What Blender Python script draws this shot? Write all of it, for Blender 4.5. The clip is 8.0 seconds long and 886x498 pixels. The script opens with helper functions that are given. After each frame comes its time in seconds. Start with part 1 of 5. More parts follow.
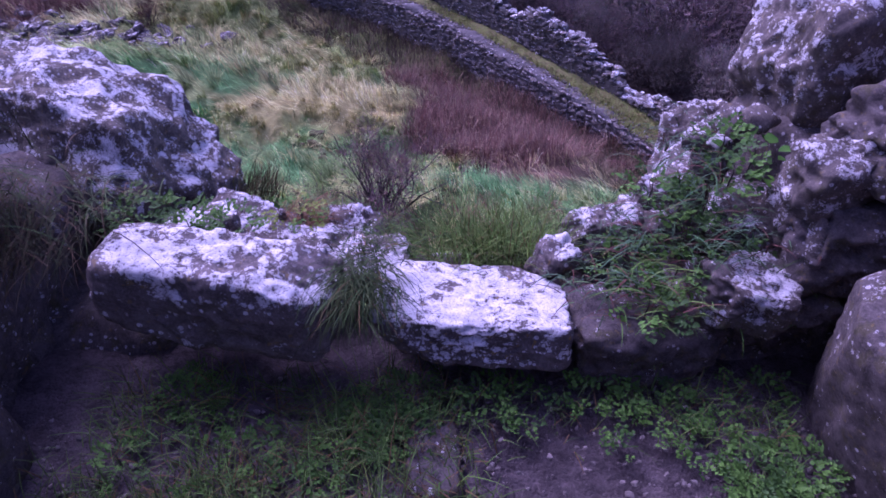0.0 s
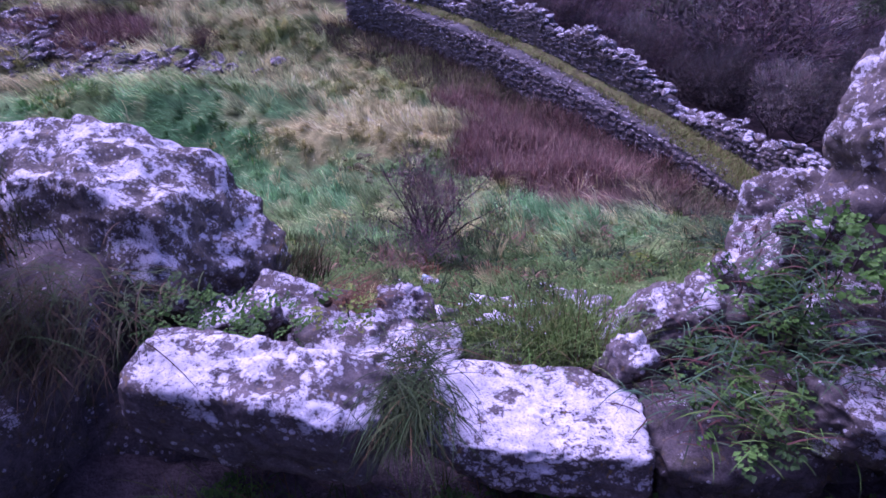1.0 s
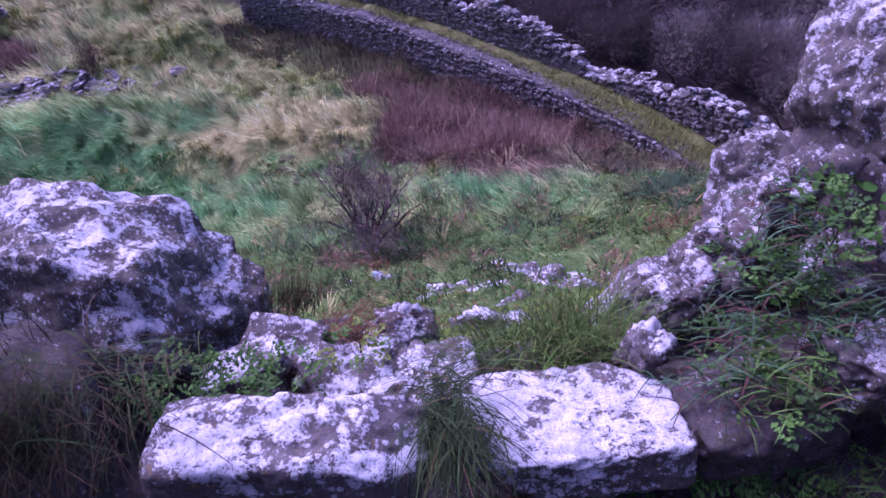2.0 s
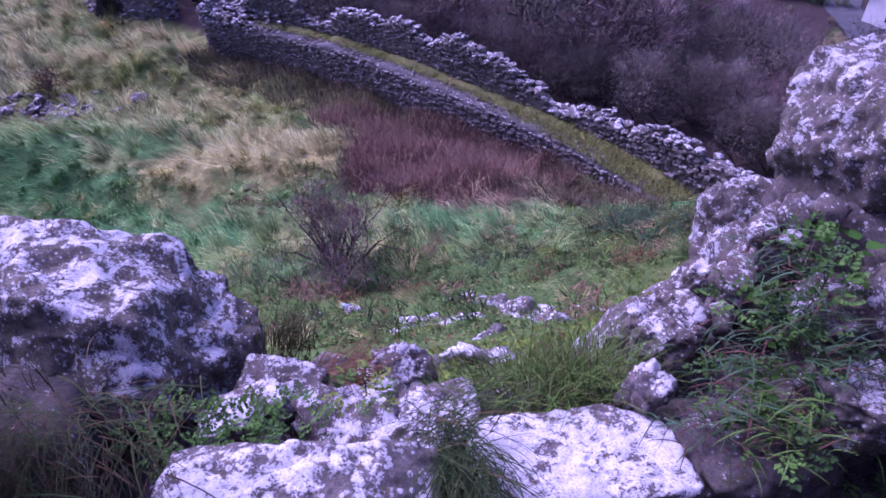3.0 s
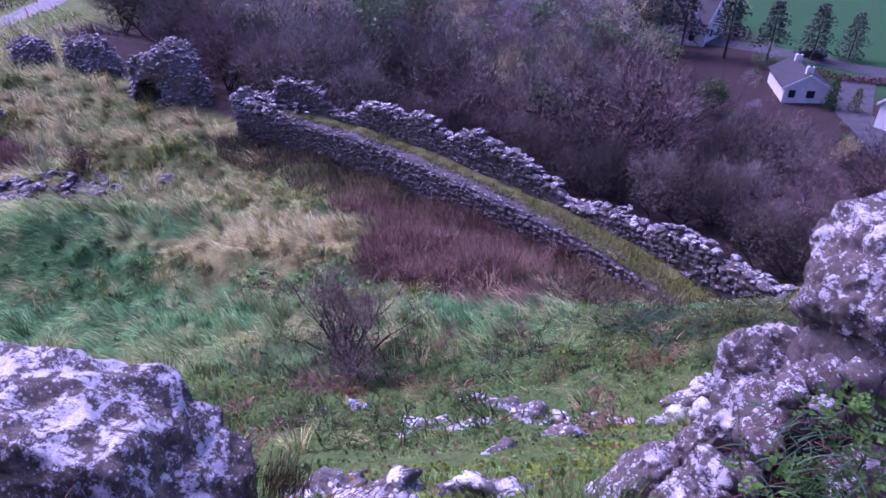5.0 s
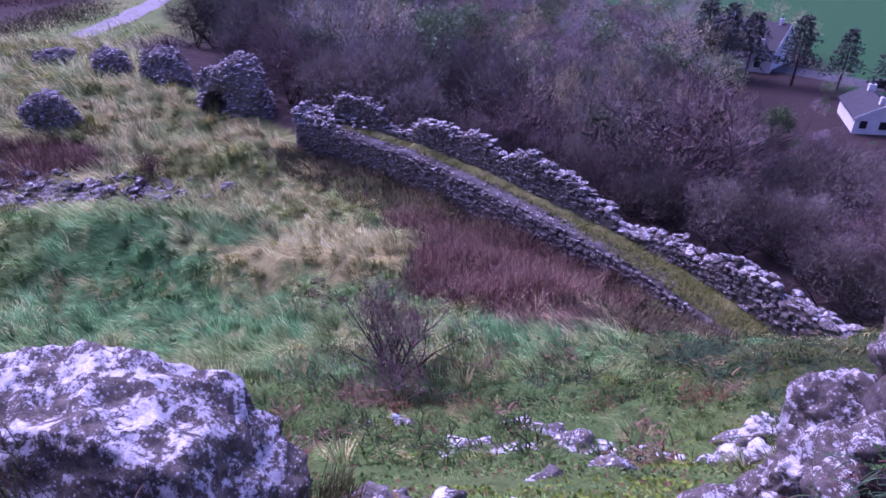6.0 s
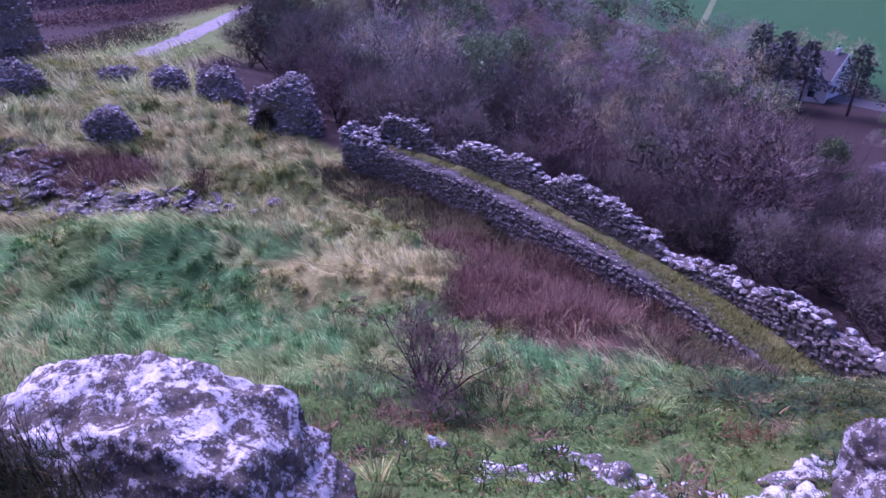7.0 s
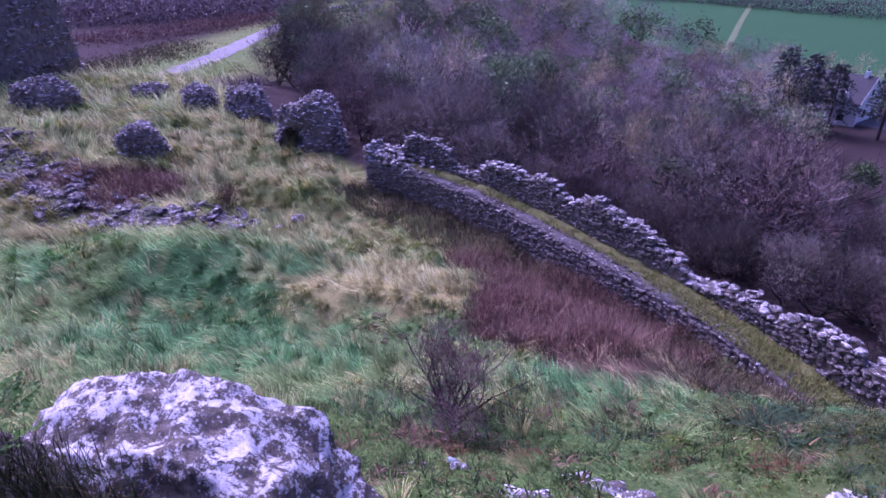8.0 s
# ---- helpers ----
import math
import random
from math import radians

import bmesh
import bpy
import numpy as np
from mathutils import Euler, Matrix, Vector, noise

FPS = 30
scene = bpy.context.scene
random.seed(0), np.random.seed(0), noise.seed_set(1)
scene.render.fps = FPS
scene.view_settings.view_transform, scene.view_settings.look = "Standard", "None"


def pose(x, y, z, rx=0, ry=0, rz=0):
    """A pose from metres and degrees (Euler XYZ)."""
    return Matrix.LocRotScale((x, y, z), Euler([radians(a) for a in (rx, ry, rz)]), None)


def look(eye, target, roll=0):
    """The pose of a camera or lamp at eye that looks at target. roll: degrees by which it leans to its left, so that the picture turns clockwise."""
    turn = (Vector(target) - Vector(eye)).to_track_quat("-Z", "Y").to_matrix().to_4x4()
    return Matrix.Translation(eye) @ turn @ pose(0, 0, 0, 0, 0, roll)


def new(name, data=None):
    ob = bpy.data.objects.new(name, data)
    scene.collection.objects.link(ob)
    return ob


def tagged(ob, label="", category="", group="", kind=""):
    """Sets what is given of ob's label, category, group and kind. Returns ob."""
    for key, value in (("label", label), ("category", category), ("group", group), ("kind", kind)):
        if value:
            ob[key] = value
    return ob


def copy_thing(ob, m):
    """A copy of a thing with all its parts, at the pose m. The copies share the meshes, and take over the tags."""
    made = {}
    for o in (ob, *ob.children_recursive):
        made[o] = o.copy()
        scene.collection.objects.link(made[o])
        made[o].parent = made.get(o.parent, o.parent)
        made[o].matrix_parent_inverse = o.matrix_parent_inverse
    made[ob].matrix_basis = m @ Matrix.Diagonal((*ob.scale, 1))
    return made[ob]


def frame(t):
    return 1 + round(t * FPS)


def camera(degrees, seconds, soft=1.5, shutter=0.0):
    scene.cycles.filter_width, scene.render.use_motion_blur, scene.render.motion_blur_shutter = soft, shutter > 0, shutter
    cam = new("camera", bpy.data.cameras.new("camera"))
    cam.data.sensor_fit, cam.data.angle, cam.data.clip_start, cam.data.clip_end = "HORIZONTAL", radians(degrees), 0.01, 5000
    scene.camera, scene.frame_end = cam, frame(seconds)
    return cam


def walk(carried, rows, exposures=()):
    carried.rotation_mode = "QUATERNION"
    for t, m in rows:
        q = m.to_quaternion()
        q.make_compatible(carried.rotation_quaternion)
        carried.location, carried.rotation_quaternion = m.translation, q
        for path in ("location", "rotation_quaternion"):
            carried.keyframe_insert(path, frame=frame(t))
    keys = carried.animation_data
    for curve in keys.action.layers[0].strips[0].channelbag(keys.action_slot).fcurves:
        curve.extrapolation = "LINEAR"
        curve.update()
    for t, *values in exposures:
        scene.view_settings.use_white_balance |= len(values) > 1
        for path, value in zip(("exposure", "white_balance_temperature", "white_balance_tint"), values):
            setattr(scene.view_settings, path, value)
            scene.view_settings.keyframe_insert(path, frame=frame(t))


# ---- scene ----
# ---------------------------------------------------------------- camera
cam = camera(71.73, 8.0, soft=1.65)
PATH = [
    (0, 0, 0, 1.6, -0, 1.4627, 0.236, -0),
    (0.5, -0.0142, 0.2017, 1.626, -0.0858, 1.6757, 0.2762, -0.76),
    (1, -0.041, 0.3072, 1.6623, -0.1874, 1.7982, 0.3374, -3.85),
    (1.5, -0.123, 0.3656, 1.7019, -0.1989, 1.848, 0.3614, -6.13),
    (1.7, -0.1734, 0.3974, 1.7096, -0.1903, 1.8465, 0.3313, -7.06),
    (2.8, -0.3543, 0.4426, 1.7628, -0.1629, 1.9117, 0.4193, -4.68),
    (3, -0.3656, 0.4576, 1.7703, -0.1643, 1.9478, 0.4517, -3.45),
    (3.5, -0.311, 0.5438, 1.7734, -0.1, 2.0388, 0.4618, -2.92),
    (4, -0.2611, 0.6111, 1.8094, -0.0074, 2.1574, 0.5666, -2.14),
    (4.5, -0.2679, 0.6253, 1.8471, -0.0405, 2.2354, 0.6827, -2.61),
    (4.7, -0.2878, 0.6259, 1.8614, -0.073, 2.2594, 0.7276, -2.33),
    (6, -0.37, 0.6315, 1.9025, -0.3335, 2.3353, 0.8558, -1.92),
    (6.5, -0.4086, 0.6205, 1.9217, -0.453, 2.3425, 0.9055, -1.92),
    (7, -0.4226, 0.6003, 1.9474, -0.5109, 2.3395, 0.9639, -1.91),
    (7.5, -0.4443, 0.5984, 1.9668, -0.5669, 2.3497, 1.0088, -1.93),
    (8, -0.4715, 0.6106, 1.9678, -0.6266, 2.3745, 1.0379, -1.84),
]
TINT = (4960, 76)
walk(cam, [(r[0], look(r[1:4], r[4:7], r[7])) for r in PATH], [(0.0, 0.66, *TINT), (4.5, 0.66, *TINT), (8.0, 0.72, *TINT)])

# ---------------------------------------------------------------- sky and sun (overcast winter dusk)
world = bpy.data.worlds.new("overcast_sky")
scene.world = world
world.use_nodes = True
wn = world.node_tree
sky = wn.nodes.new("ShaderNodeTexSky")
sky.sky_type = "NISHITA"
sky.sun_disc = False
sky.sun_elevation = radians(48)
sky.sun_rotation = radians(-36)
sky.dust_density = 4.0
sky.air_density = 1.0
wn.links.new(sky.outputs[0], wn.nodes["Background"].inputs[0])
wn.nodes["Background"].inputs[1].default_value = 0.11
sun_data = bpy.data.lights.new("sun", "SUN")
sun_data.energy = 1.8
sun_data.angle = radians(40)
sun_data.color = (1.0, 0.96, 0.9)
sun = new("sun", sun_data)
sun.matrix_world = look((-18, 25, 34), (0, 0, 0))


# ---------------------------------------------------------------- helpers of this scene
def smooth(a, b, v):
    t = np.clip((v - a) / (b - a), 0, 1)
    return t * t * (3 - 2 * t)


def hash3(ix, iy, iz, seed):
    h = (ix * 374761393 + iy * 668265263 + iz * 2147483647 + seed * 974634777) & 0xFFFFFFFF
    h = ((h ^ (h >> 13)) * 1274126177) & 0xFFFFFFFF
    h = ((h ^ (h >> 16)) * 2246822519) & 0xFFFFFFFF
    return ((h ^ (h >> 15)) & 0xFFFF) / 32767.5 - 1.0


def vnoise(p, scale=1.0, seed=0):
    """Smooth value noise, -1 to 1, at rows of points."""
    q = np.asarray(p, float) * scale
    i = np.floor(q).astype(np.int64)
    f = q - i
    f = f * f * (3 - 2 * f)
    out = np.zeros(len(q))
    for dx in (0, 1):
        for dy in (0, 1):
            for dz in (0, 1):
                w = (f[:, 0] if dx else 1 - f[:, 0]) * (f[:, 1] if dy else 1 - f[:, 1]) * (f[:, 2] if dz else 1 - f[:, 2])
                out += w * hash3(i[:, 0] + dx, i[:, 1] + dy, i[:, 2] + dz, seed)
    return out


def fbm(p, scale=1.0, seed=0, octaves=4, gain=0.5):
    out, a = np.zeros(len(p)), 1.0
    for k in range(octaves):
        out += a * vnoise(p, scale * 2.03 ** k, seed + 17 * k)
        a *= gain
    return out


def flat_noise(x, y, scale, seed=0, octaves=3):
    return fbm(np.stack([x, y, np.full_like(x, 0.37)], 1), scale, seed, octaves)


def mesh_from(name, verts, faces, material, smooth_faces=True):
    me = bpy.data.meshes.new(name)
    verts, faces = np.asarray(verts, np.float32), np.asarray(faces, np.int32)
    n, k = faces.shape
    me.vertices.add(len(verts))
    me.vertices.foreach_set("co", verts.ravel())
    me.loops.add(n * k)
    me.loops.foreach_set("vertex_index", faces.ravel())
    me.polygons.add(n)
    me.polygons.foreach_set("loop_start", np.arange(0, n * k, k, dtype=np.int32))
    me.polygons.foreach_set("loop_total", np.full(n, k, np.int32))
    me.polygons.foreach_set("use_smooth", np.full(n, smooth_faces))
    me.update(calc_edges=True)
    me.materials.append(material)
    return me


def paint(me, colours):
    """Per-vertex colour of plants and soil, some with shade painted in, as the attribute 'hue'."""
    at = me.attributes.new("hue", "FLOAT_COLOR", "POINT")
    c = np.ones((len(me.vertices), 4), np.float32)
    c[:, :3] = colours
    at.data.foreach_set("color", c.ravel())


def part(name, me, parent=None, label="", m=None):
    ob = new(name, me)
    if parent is not None:
        ob.parent = parent
    if m is not None:
        ob.matrix_basis = m
    if label:
        ob["label"] = label
    return ob


_ICO = {}


def ico(level):
    if level not in _ICO:
        bm = bmesh.new()
        bmesh.ops.create_icosphere(bm, subdivisions=level, radius=1)
        _ICO[level] = (np.array([v.co[:] for v in bm.verts]), np.array([[v.index for v in f.verts] for f in bm.faces]))
        bm.free()
    return _ICO[level]


def rock_points(size, seed, level=4, boxy=4.0, rough=0.05, facets=9, grain=0.012, cuts=(), pits=0.0):
    """A weathered stone: a rounded block, split along random planes, with lumps and grain."""
    base, faces = ico(level)
    rng = np.random.default_rng(seed)
    p = base / (np.abs(base) ** boxy).sum(1)[:, None] ** (1 / boxy)
    p = p * np.array(size) / 2
    r = min(size)
    for _ in range(facets):
        n = rng.normal(size=3)
        n /= np.linalg.norm(n)
        reach = (p @ n).max()
        d = reach * rng.uniform(0.72, 0.95)
        over = np.maximum(p @ n - d, 0)
        p = p - np.outer(over * 0.9, n)
    for n, d in cuts:
        n = np.array(n, float) / np.linalg.norm(n)
        p = p - np.outer(np.maximum(p @ n - d, 0), n)
    normal = p / np.linalg.norm(p, axis=1)[:, None]
    if pits:
        p = p - normal * (pits * smooth(0.05, 0.55, fbm(p + seed * 1.3, 5.5, seed + 40, 3)))[:, None]
    off = seed * 3.7
    p = p + normal * (rough * r * 2 * fbm(p + off, 1.6 / r, seed, 3))[:, None]
    if level >= 4:
        ridged = np.abs(fbm(p + off + 9, 5.0 / r, seed + 5, 3))
        p = p + normal * (grain * (0.8 - 2.2 * ridged))[:, None]
        p = p + normal * (grain * 0.5 * fbm(p + off, 38.0, seed + 3, 2))[:, None]
    return p, faces


def rock_mesh(name, size, seed, material, level=4, **kw):
    p, f = rock_points(size, seed, level, **kw)
    return mesh_from(name, p, f, material)


# ---------------------------------------------------------------- materials
def material(name):
    ma = bpy.data.materials.new(name)
    ma.use_nodes = True
    return ma, ma.node_tree, ma.node_tree.nodes["Principled BSDF"]


def node(nt, kind, **values):
    n = nt.nodes.new(kind)
    for key, v in values.items():
        if key in n.inputs:
            if isinstance(v, bpy.types.NodeSocket):
                nt.links.new(v, n.inputs[key])
            else:
                n.inputs[key].default_value = v
    return n


def link(nt, a, b):
    nt.links.new(a, b)


def noise_of(nt, vec, scale, detail=4.0, rough=0.6, distort=0.0):
    return node(nt, "ShaderNodeTexNoise", Vector=vec, Scale=scale, Detail=detail, Roughness=rough, Distortion=distort).outputs[0]


def calc(nt, op, a, b=0.0, c=0.0, clamp=False):
    n = nt.nodes.new("ShaderNodeMath")
    n.operation, n.use_clamp = op, clamp
    for k, v in enumerate((a, b, c)):
        if isinstance(v, bpy.types.NodeSocket):
            nt.links.new(v, n.inputs[k])
        else:
            n.inputs[k].default_value = v
    return n.outputs[0]


def step(nt, v, lo, hi):
    n = node(nt, "ShaderNodeMapRange", Value=v)
    n.interpolation_type = "SMOOTHSTEP"
    n.inputs[1].default_value, n.inputs[2].default_value = lo, hi
    return n.outputs[0]


def blend(nt, fac, a, b):
    n = nt.nodes.new("ShaderNodeMix")
    n.data_type = "RGBA"
    for k, v in ((0, fac), (6, a), (7, b)):
        if isinstance(v, bpy.types.NodeSocket):
            nt.links.new(v, n.inputs[k])
        else:
            n.inputs[k].default_value = v if k == 0 else (*v, 1.0)
    return n.outputs[2]


def bump(nt, bsdf, height, strength, distance):
    b = node(nt, "ShaderNodeBump", Height=height, Strength=strength, Distance=distance)
    link(nt, b.outputs[0], bsdf.inputs["Normal"])


def lichen_stone(name, base, dark, white, amount, size=1.0, moss=0.3, top=0.25, spots=0.5):
    """Grey limestone under crusts of pale lichen, with dark algae, ochre lichen and moss. amount: share of lichen; top: how much more grows on upper faces."""
    ma, nt, bsdf = material(name)
    geo = nt.nodes.new("ShaderNodeNewGeometry")
    pos, nz = geo.outputs["Position"], node(nt, "ShaderNodeSeparateXYZ", Vector=geo.outputs["Normal"]).outputs[2]
    k = 1.0 / size
    big = noise_of(nt, pos, 4.5 * k, 3, 0.55)
    mid = noise_of(nt, pos, 15 * k, 6, 0.68, 0.4)
    fine = noise_of(nt, pos, 75 * k, 5, 0.7)
    stone = blend(nt, step(nt, mid, 0.3, 0.72), dark, base)
    stone = blend(nt, calc(nt, "MULTIPLY", step(nt, fine, 0.42, 0.7), 0.45), stone, tuple(c * 1.6 for c in base))
    stone = blend(nt, calc(nt, "MULTIPLY", step(nt, noise_of(nt, pos, 9 * k, 4, 0.6), 0.52, 0.66), moss), stone, (0.075, 0.07, 0.022))
    stone = blend(nt, calc(nt, "MULTIPLY", step(nt, noise_of(nt, pos, 22 * k, 3, 0.5), 0.63, 0.68), 0.7 * spots), stone, (0.30, 0.21, 0.05))
    score = calc(nt, "ADD", calc(nt, "MULTIPLY", big, 0.9), calc(nt, "MULTIPLY", mid, 0.8))
    score = calc(nt, "ADD", score, calc(nt, "MULTIPLY", calc(nt, "SUBTRACT", fine, 0.5), 0.62))
    score = calc(nt, "ADD", score, calc(nt, "MULTIPLY", nz, top))
    edge = 1.0 - amount
    crust = step(nt, score, edge - 0.02, edge + 0.05)
    vor = node(nt, "ShaderNodeTexVoronoi", Vector=pos, Scale=30 * k)
    some = node(nt, "ShaderNodeSeparateColor", Color=vor.outputs["Color"])
    dots = calc(nt, "MULTIPLY", step(nt, vor.outputs["Distance"], 0.42, 0.34), step(nt, some.outputs[0], 1.02 - 0.55 * spots, 1.04 - 0.55 * spots))
    dots = calc(nt, "MULTIPLY", dots, step(nt, score, edge - 0.26, edge - 0.16))
    mask = calc(nt, "MAXIMUM", crust, dots)
    pale = blend(nt, step(nt, mid, 0.36, 0.62), tuple(c * 0.66 for c in white), white)
    pale = blend(nt, calc(nt, "MULTIPLY", step(nt, noise_of(nt, pos, 95 * k, 3, 0.6), 0.55, 0.62), 0.62), pale, tuple(0.5 * (c + d) for c, d in zip(base, dark)))
    link(nt, blend(nt, mask, stone, pale), bsdf.inputs["Base Color"])
    bsdf.inputs["Roughness"].default_value = 0.92
    bsdf.inputs["Specular IOR Level"].default_value = 0.25
    h = calc(nt, "ADD", calc(nt, "MULTIPLY", mid, 0.9), calc(nt, "MULTIPLY", fine, 0.5))
    h = calc(nt, "ADD", h, calc(nt, "MULTIPLY", mask, 0.25))
    bump(nt, bsdf, h, 0.8, 0.012 * size)
    return ma


def hue_material(name, rough=0.85, wob=0.35, scale=30.0, vary=0.0):
    """A plant or soil surface in its painted hue, with fine variation."""
    ma, nt, bsdf = material(name)
    at = nt.nodes.new("ShaderNodeAttribute")
    at.attribute_name = "hue"
    geo = nt.nodes.new("ShaderNodeNewGeometry")
    n = noise_of(nt, geo.outputs["Position"], scale, 4, 0.65)
    v = calc(nt, "ADD", calc(nt, "MULTIPLY", n, 2 * wob), 1 - wob)
    if vary:
        info = nt.nodes.new("ShaderNodeObjectInfo")
        v = calc(nt, "MULTIPLY", v, calc(nt, "ADD", calc(nt, "MULTIPLY", info.outputs["Random"], vary), 1 - vary * 0.36))
    hsv = node(nt, "ShaderNodeHueSaturation", Color=at.outputs["Color"], Value=v)
    link(nt, hsv.outputs[0], bsdf.inputs["Base Color"])
    bsdf.inputs["Roughness"].default_value = rough
    bsdf.inputs["Specular IOR Level"].default_value = 0.08
    return ma, nt, bsdf, n


def plain_material(name, colour, other, scale, rough=0.8, bumps=0.3, dist=0.01, random=0.0):
    ma, nt, bsdf = material(name)
    geo = nt.nodes.new("ShaderNodeNewGeometry")
    a = noise_of(nt, geo.outputs["Position"], scale, 5, 0.65)
    b = noise_of(nt, geo.outputs["Position"], scale * 7, 3, 0.6)
    f = step(nt, calc(nt, "ADD", calc(nt, "MULTIPLY", a, 0.7), calc(nt, "MULTIPLY", b, 0.3)), 0.35, 0.65)
    col = blend(nt, f, colour, other)
    if random:
        info = nt.nodes.new("ShaderNodeObjectInfo")
        v = calc(nt, "ADD", calc(nt, "MULTIPLY", info.outputs["Random"], random), 1 - random / 2)
        col = node(nt, "ShaderNodeHueSaturation", Color=col, Value=v).outputs[0]
    link(nt, col, bsdf.inputs["Base Color"])
    bsdf.inputs["Roughness"].default_value = rough
    bsdf.inputs["Specular IOR Level"].default_value = 0.25
    if bumps:
        bump(nt, bsdf, calc(nt, "ADD", a, calc(nt, "MULTIPLY", b, 0.4)), bumps, dist)
    return ma


WHITE = (0.74, 0.73, 0.74)
M_SILL = lichen_stone("sill_limestone", (0.205, 0.176, 0.164), (0.085, 0.073, 0.068), (0.70, 0.69, 0.70), -0.05, 0.7, 0.3, 0.24, 0.6)
M_SILL_PALE = lichen_stone("pale_sill_limestone", (0.205, 0.176, 0.164), (0.085, 0.073, 0.068), (0.70, 0.69, 0.70), 0.0, 0.55, 0.3, 0.26, 0.9)
M_BOULDER = lichen_stone("boulder_limestone", (0.20, 0.175, 0.145), (0.05, 0.043, 0.04), (0.70, 0.69, 0.71), 0.03, 0.42, 0.5, 0.13, 0.5)
M_JAMB = lichen_stone("jamb_limestone", (0.155, 0.132, 0.115), (0.06, 0.052, 0.05), (0.60, 0.59, 0.61), 0.05, 0.42, 0.45, 0.06, 0.4)
# darker copy of the jamb stone, with shade put into its colour
M_DARK = lichen_stone("shade_toned_limestone", (0.13, 0.111, 0.105), (0.042, 0.036, 0.036), (0.5, 0.48, 0.5), -0.09, 0.5, 0.5, 0.06, 0.35)
M_RUBBLE = lichen_stone("rubble_limestone", (0.18, 0.157, 0.147), (0.062, 0.054, 0.051), (0.62, 0.60, 0.62), -0.085, 1.3, 0.3, 0.10, 0.6)
M_MORTAR = plain_material("rubble_core", (0.15, 0.13, 0.115), (0.06, 0.052, 0.046), 4.0, 0.95, 0.8, 0.06)
M_OUTCROP = lichen_stone("outcrop_limestone", (0.22, 0.2, 0.18), (0.06, 0.055, 0.05), WHITE, 0.03, 1.6, 0.3, 0.14, 0.8)
M_SOIL = plain_material("trodden_soil", (0.125, 0.102, 0.104), (0.045, 0.036, 0.038), 16.0, 0.9, 1.0, 0.03)
M_PEBBLE = plain_material("pebble", (0.22, 0.19, 0.18), (0.10, 0.085, 0.08), 30.0, 0.8, 0.3, 0.004, 0.8)
M_PLANT, _, _, _ = hue_material("grass_blades", 0.7, 0.25, 40.0)
M_TWIG, _, _, _ = hue_material("winter_twigs", 0.8, 0.35, 0.6, 1.4)
M_LEAF, _, _, _ = hue_material("weed_leaf", 0.45, 0.2, 60.0)
M_BARK = plain_material("bark", (0.075, 0.062, 0.055), (0.04, 0.033, 0.03), 8.0, 0.9, 0.5, 0.01)
M_PATH = plain_material("gravel_path", (0.30, 0.285, 0.28), (0.22, 0.205, 0.20), 1.2, 0.9, 0.4, 0.02)
M_ROAD = plain_material("asphalt", (0.10, 0.10, 0.105), (0.07, 0.07, 0.075), 1.0, 0.8, 0.2, 0.01)
M_WALK = plain_material("wall_walk_rubble", (0.15, 0.14, 0.14), (0.07, 0.064, 0.062), 6.0, 0.9, 0.9, 0.05)
M_MOSS = plain_material("moss_turf", (0.21, 0.24, 0.07), (0.15, 0.13, 0.06), 2.2, 0.95, 0.9, 0.05)
M_RENDERED = plain_material("white_render", (0.78, 0.77, 0.76), (0.66, 0.65, 0.64), 1.5, 0.85, 0.1, 0.01)
M_SLATE = plain_material("slate_roof", (0.055, 0.052, 0.062), (0.035, 0.034, 0.04), 2.0, 0.6, 0.3, 0.02)


# ---------------------------------------------------------------- the lie of the land
PLAIN = -30.0
WALL_LINE = [(-7.5, 31.9), (-4.4, 30.2), (-1.5, 27.5), (0.6, 25.1), (2.65, 22.2), (4.3, 19.9), (5.8, 17.8), (7.1, 15.3), (7.75, 13.6), (8.6, 11.0)]


def outward(x, y):
    """Metres beyond the line of the curtain wall, on its downhill side."""
    return 0.725 * (x + 7.5) + 0.69 * (y - 31.9)


